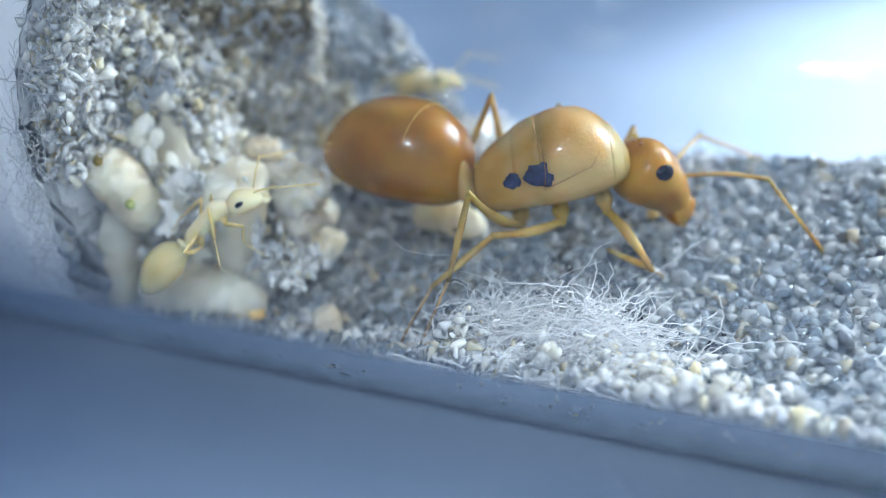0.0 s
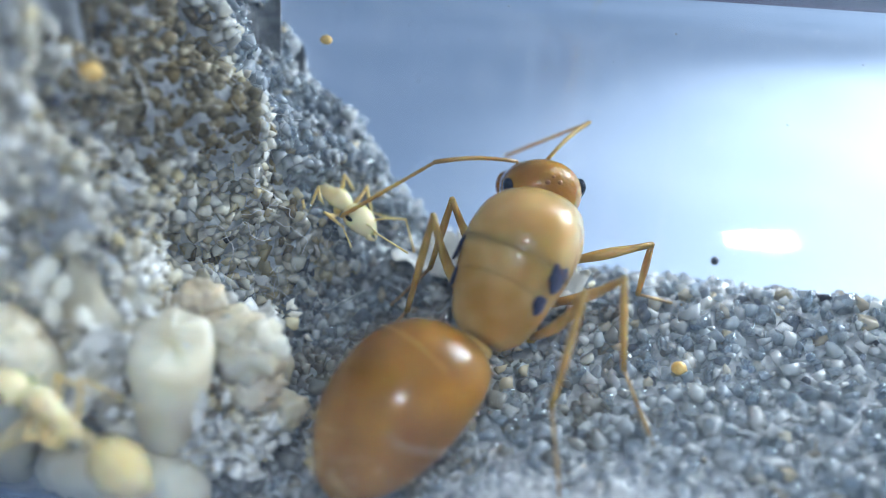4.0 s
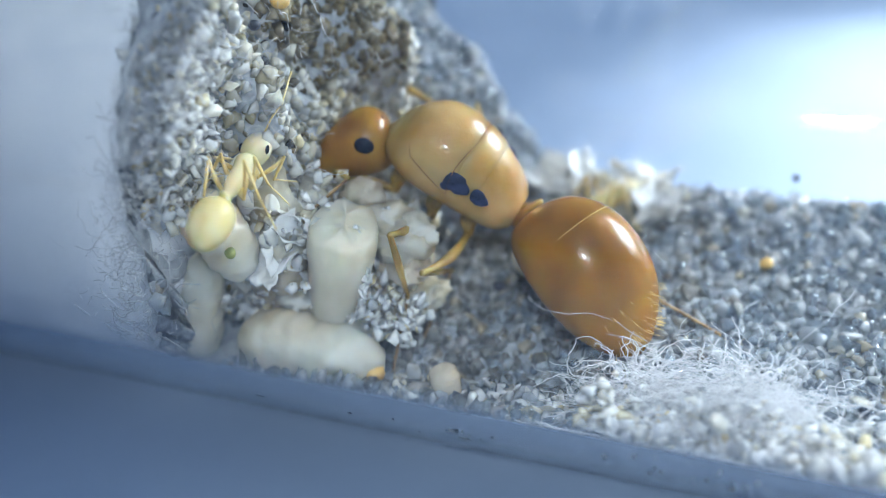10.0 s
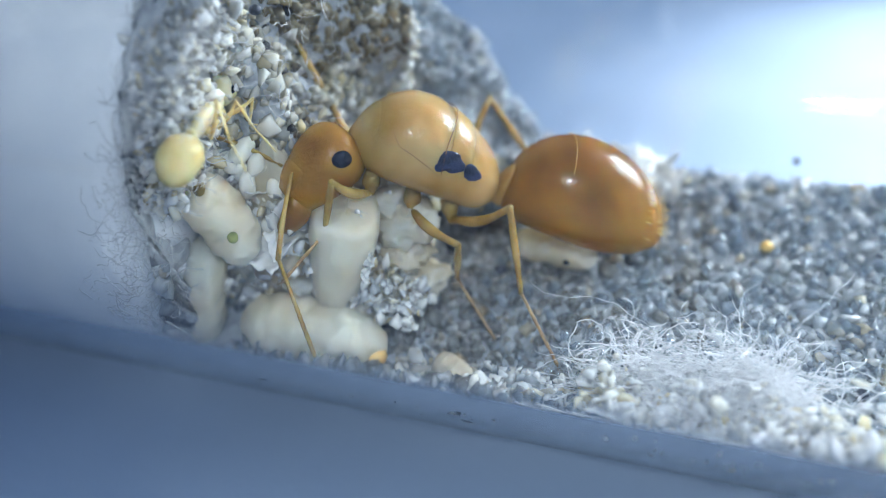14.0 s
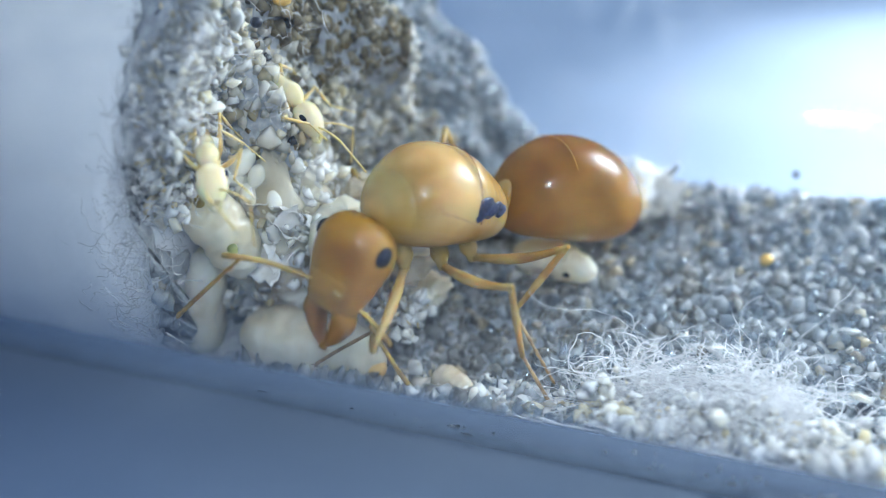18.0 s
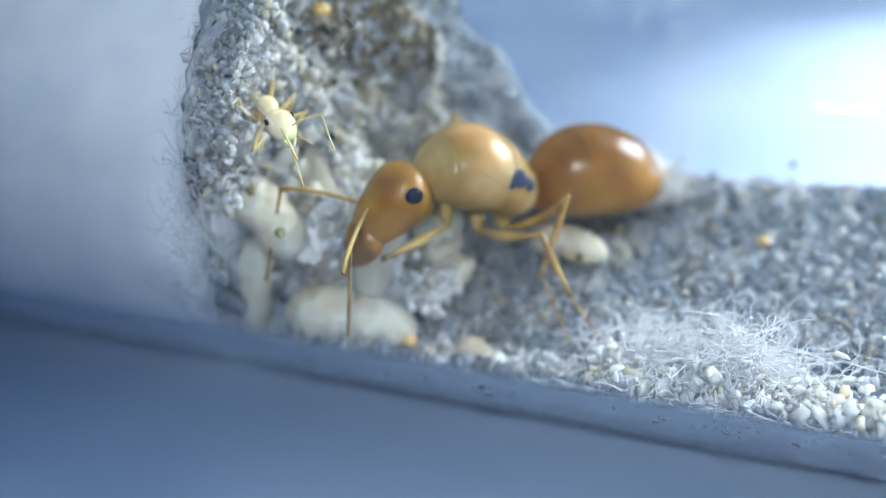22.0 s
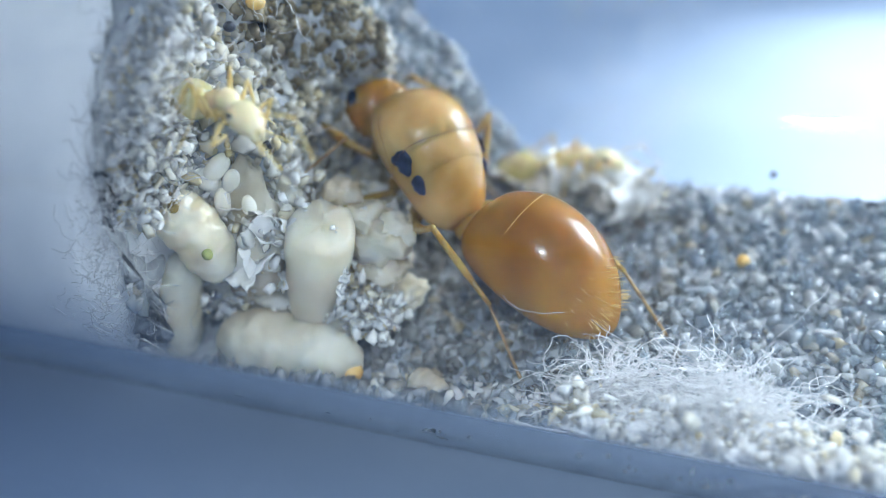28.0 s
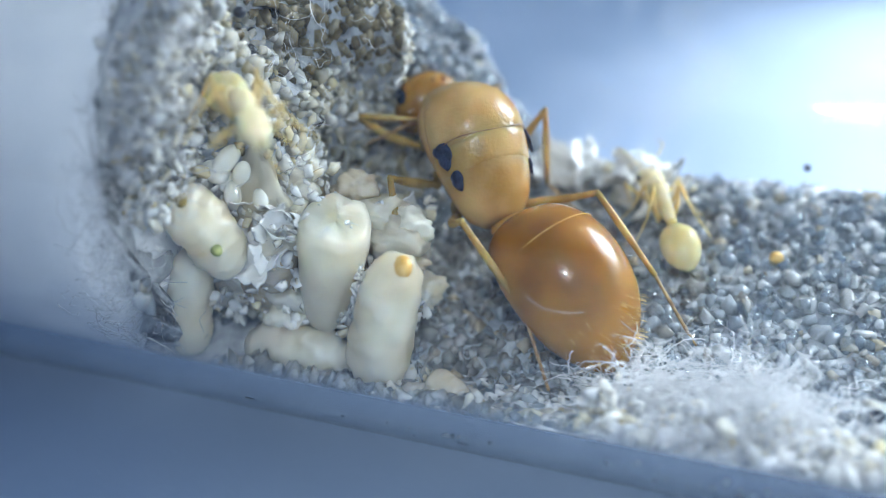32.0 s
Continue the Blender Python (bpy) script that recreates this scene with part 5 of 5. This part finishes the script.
    feet = {
        (0, 1): [(9, -7.52, -2.59, 3.20), (10, -8.05, -3.69, 3.60), (11, -8.88, -4.62, 3.60), (13, -8.92, -4.82, 3.60), (14, -7.90, -5.94, 2.40), (17, -6.89, -6.3, 0.60), (18, -6.90, -6.3, 0.60), (19, -2.20, -6.2, -0.30), (20, -6.47, -6.2, 0.90), (21, -8.24, -4.90, 0.90), (22, -8.26, -4.61, 1.20), (23, -8.39, -5.71, 2.60), (24, -8.25, -5.49, 2.60), (25, -8.08, -2.67, 4.20), (28, -8.14, -1.63, 4.00), (29, -7.64, 1.64, 3.00), (30, -7.09, 2.89, 3.00), (31, -7.17, 2.17, 2.80), (32, -7.40, 0.81, 3.00)],
        (1, 1): [(9, -5.35, -4.36, -0.66), (10, -5.22, -4.63, -0.70), (11, -4.66, -4.56, -0.69), (12, -4.51, -4.56, -0.69), (13, -3.91, -5.40, -0.81), (14, -2.42, -3.57, -0.55), (17, -2.07, -5.57, -0.83), (18, 0.07, -5.74, -0.85), (19, 2.15, -4.86, -0.73), (20, 0.80, -5.08, -0.76), (21, -0.19, -5.35, -0.80), (22, 0.83, -4.21, -0.64), (23, -2.83, -4.91, -0.74), (24, -3.73, -4.43, -0.67), (25, -6.44, -3.99, -0.61), (28, -6.36, -4.15, -0.63), (31, -6.44, -3.87, -0.59), (31.2, -5.2, -4.4, 0.3), (32, -5.2, -4.4, 0.3)],
        (2, 1): [(9, -5.01, -3.45, -0.53), (10, -4.69, -3.02, -0.47), (11, -4.40, -3.32, -0.51), (12, -4.05, -3.35, -0.52), (13, -0.30, -4.54, -0.69), (14, -0.38, -4.23, -0.64), (17, -0.43, -4.44, -0.67), (20, -0.23, -4.30, -0.65), (21, -0.49, -3.61, -0.56), (22, -0.45, -4.05, -0.62), (23, -0.41, -4.40, -0.67), (25, -0.49, -4.35, -0.66), (28, -0.76, -4.23, -0.64), (29, 0.22, -5.53, -0.82), (31, 0.22, -5.60, -0.83), (32, -0.55, -4.54, -0.69)],
        (2, -1): [(0, -0.39, -5.54, -0.83), (1, -1.26, -5.53, -0.82), (2, -1.18, -5.58, -0.83), (3, -1.35, -5.66, -0.84), (8, 4.21, -1.38, -0.24), (10, 4.19, -1.48, -0.26), (11, 3.78, -1.24, -0.22), (12, 3.60, -1.31, -0.23), (28, 3.16, -1.66, -0.28), (29, 2.72, -1.90, -0.32), (30, 3.13, -1.96, -0.32), (32, 3.18, -2.10, -0.34)],
        (1, -1): [(0, -1.08, -5.43, -0.81), (1, 4.62, -2.80, -0.44), (2, 5.14, -1.26, -0.23), (3, 4.75, -0.82, -0.16)],
        (0, -1): [(0, 5.99, -0.84, -0.17), (1, 6.58, 1.08, 0.10), (2, 6.85, 3.66, 0.46), (3, 5.33, 4.87, 0.63)],
    }
    move_ant(queen, queen_parts, QUEEN, body, head, gaster, feet, queen_wave, 0.2)
    way = [(0, -6.85, -5.4, 2.9, -33, 32), (1, -7.25, -5.5, 3.2, -42, 107), (2, -7.15, -5.85, 2.65, -20, 180), (3, -6.95, -5.85, 3.45, -42, 175), (4, -8.7, -5.85, 2.8, -40, 178), (7, -9.2, -5.8, 3.3, -45, 178), (8, -9.4, -5.6, 4.7, -35, 180), (9, -9.45, -4.7, 5.34, -9, 94), (10, -9.31, -4.7, 5.31, -7, 91)]
    way += [(11, -9.87, -4.7, 5.76, -10, 105), (12, -10.16, -4.7, 6.16, -10, 110), (13, -9.8, -4.7, 6.44, -9, 102), (14, -10.18, -4.7, 6.59, -7, 94), (17, -9.66, -5.0, 6.78, -28, -25), (18, -10.13, -5.0, 6.11, 8, -58), (19, -10.44, -5.0, 5.57, 10, -67), (20, -10.39, -5.0, 5.62, 20, -59)]
    way += [(21, -10.3, -5.0, 6.23, 8, -50), (22, -9.74, -5.0, 7.32, -2, -39), (24, -8.53, -5.0, 7.08, -13, -33), (28, -8.62, -5.0, 7.71, -10, -35), (30, -8.73, -5.0, 7.79, -11, -34), (32, -8.4, -5.0, 7.42, -8, -50)]
    move_ant(nurse, nurse_parts, NURSE, way, [(t, p + (-22 if 8.5 < t < 15 else 20), y) for t, x, q, z, p, y in way], [(t, p * 0.8 - 6, y) for t, x, q, z, p, y in way], {}, worker_wave, 0.25)
    way = [(0, -4.6, 5.4, 3.4, -15, 5), (3, -4.9, 5.0, 3.5, -5, -10), (4, -5.6, 4.3, 3.55, 10, -25), (4.8, -5.5, 4.3, 3.5, 10, -20), (6.5, -2.2, 5.6, 1.9, 5, 10), (8, -1.9, 5.0, 1.6, 0, 0), (9, -1.2, 3.9, 1.3, 0, -10), (10, -0.2, 3.7, 1.4, 0, 60), (12, -2.2, 4.5, 1.5, 0, 180), (14, -4.5, 2.5, 1.9, -20, 200), (15.5, -7.8, -1.4, 5.6, -30, 150)]
    way += [(16.5, -8.7, -1.85, 6.0, 25, 0), (17, -8.65, -1.65, 6.15, 28, 0), (18, -9.3, -1.95, 6.8, 36, -5), (19, -8.7, -1.7, 5.75, 42, -5), (19.5, -8.2, -0.9, 4.6, 40, 0), (20, -7.7, -0.1, 3.7, 35, 0), (21, -6.6, 0.8, 2.8, 20, 50), (22.5, -5.0, 3.0, 2.0, 10, 40), (24, -2.0, 5.5, 1.9, 0, 20), (25, -2.0, 5.6, 1.9, 0, 10), (28, -1.0, 5.2, 2.0, -8, 10)]
    way += [(29, -0.1, 5.2, 1.9, -10, 90), (30, 0.2, 5.1, 1.8, -15, 130), (31, 0.9, 4.3, 1.7, -10, 115), (32, 1.6, 2.6, 1.7, -15, 115)]
    move_ant(scout, scout_parts, NURSE, way, [(t, p + 15, y) for t, x, q, z, p, y in way], [(t, p * 0.8 - 6, y) for t, x, q, z, p, y in way], {}, worker_wave, 0.25)
    # the cocoon that the queen's foot tips upright, and the larva that is rolled aside
    lying, upright = cocoon_front.matrix_basis.copy(), OFF_GLASS @ along((-5.45, -5.25, -1.3), (-4.6, -4.7, 2.9))
    before = Matrix.Translation(mm((-0.45, 0, 0))) @ lying
    walk(cocoon_front, [(0, before), (4.5, before), (6.3, lying), (31.0, lying), (31.2, upright), (32.0, upright)])
    rest = pupa_behind.matrix_basis.copy()
    forward = Matrix.Translation(mm((-0.25, -0.75, -0.45))) @ rest
    walk(pupa_behind, [(0, rest), (31.0, rest), (31.2, forward), (32.0, forward)])
    a, b = larva_loose.matrix_basis.copy(), along((-3.95, -4.8, -0.6), (-1.95, -5.6, -0.95))
    walk(larva_loose, [(0, a), (12.2, a), (13.5, b), (32.0, b)])


motions()
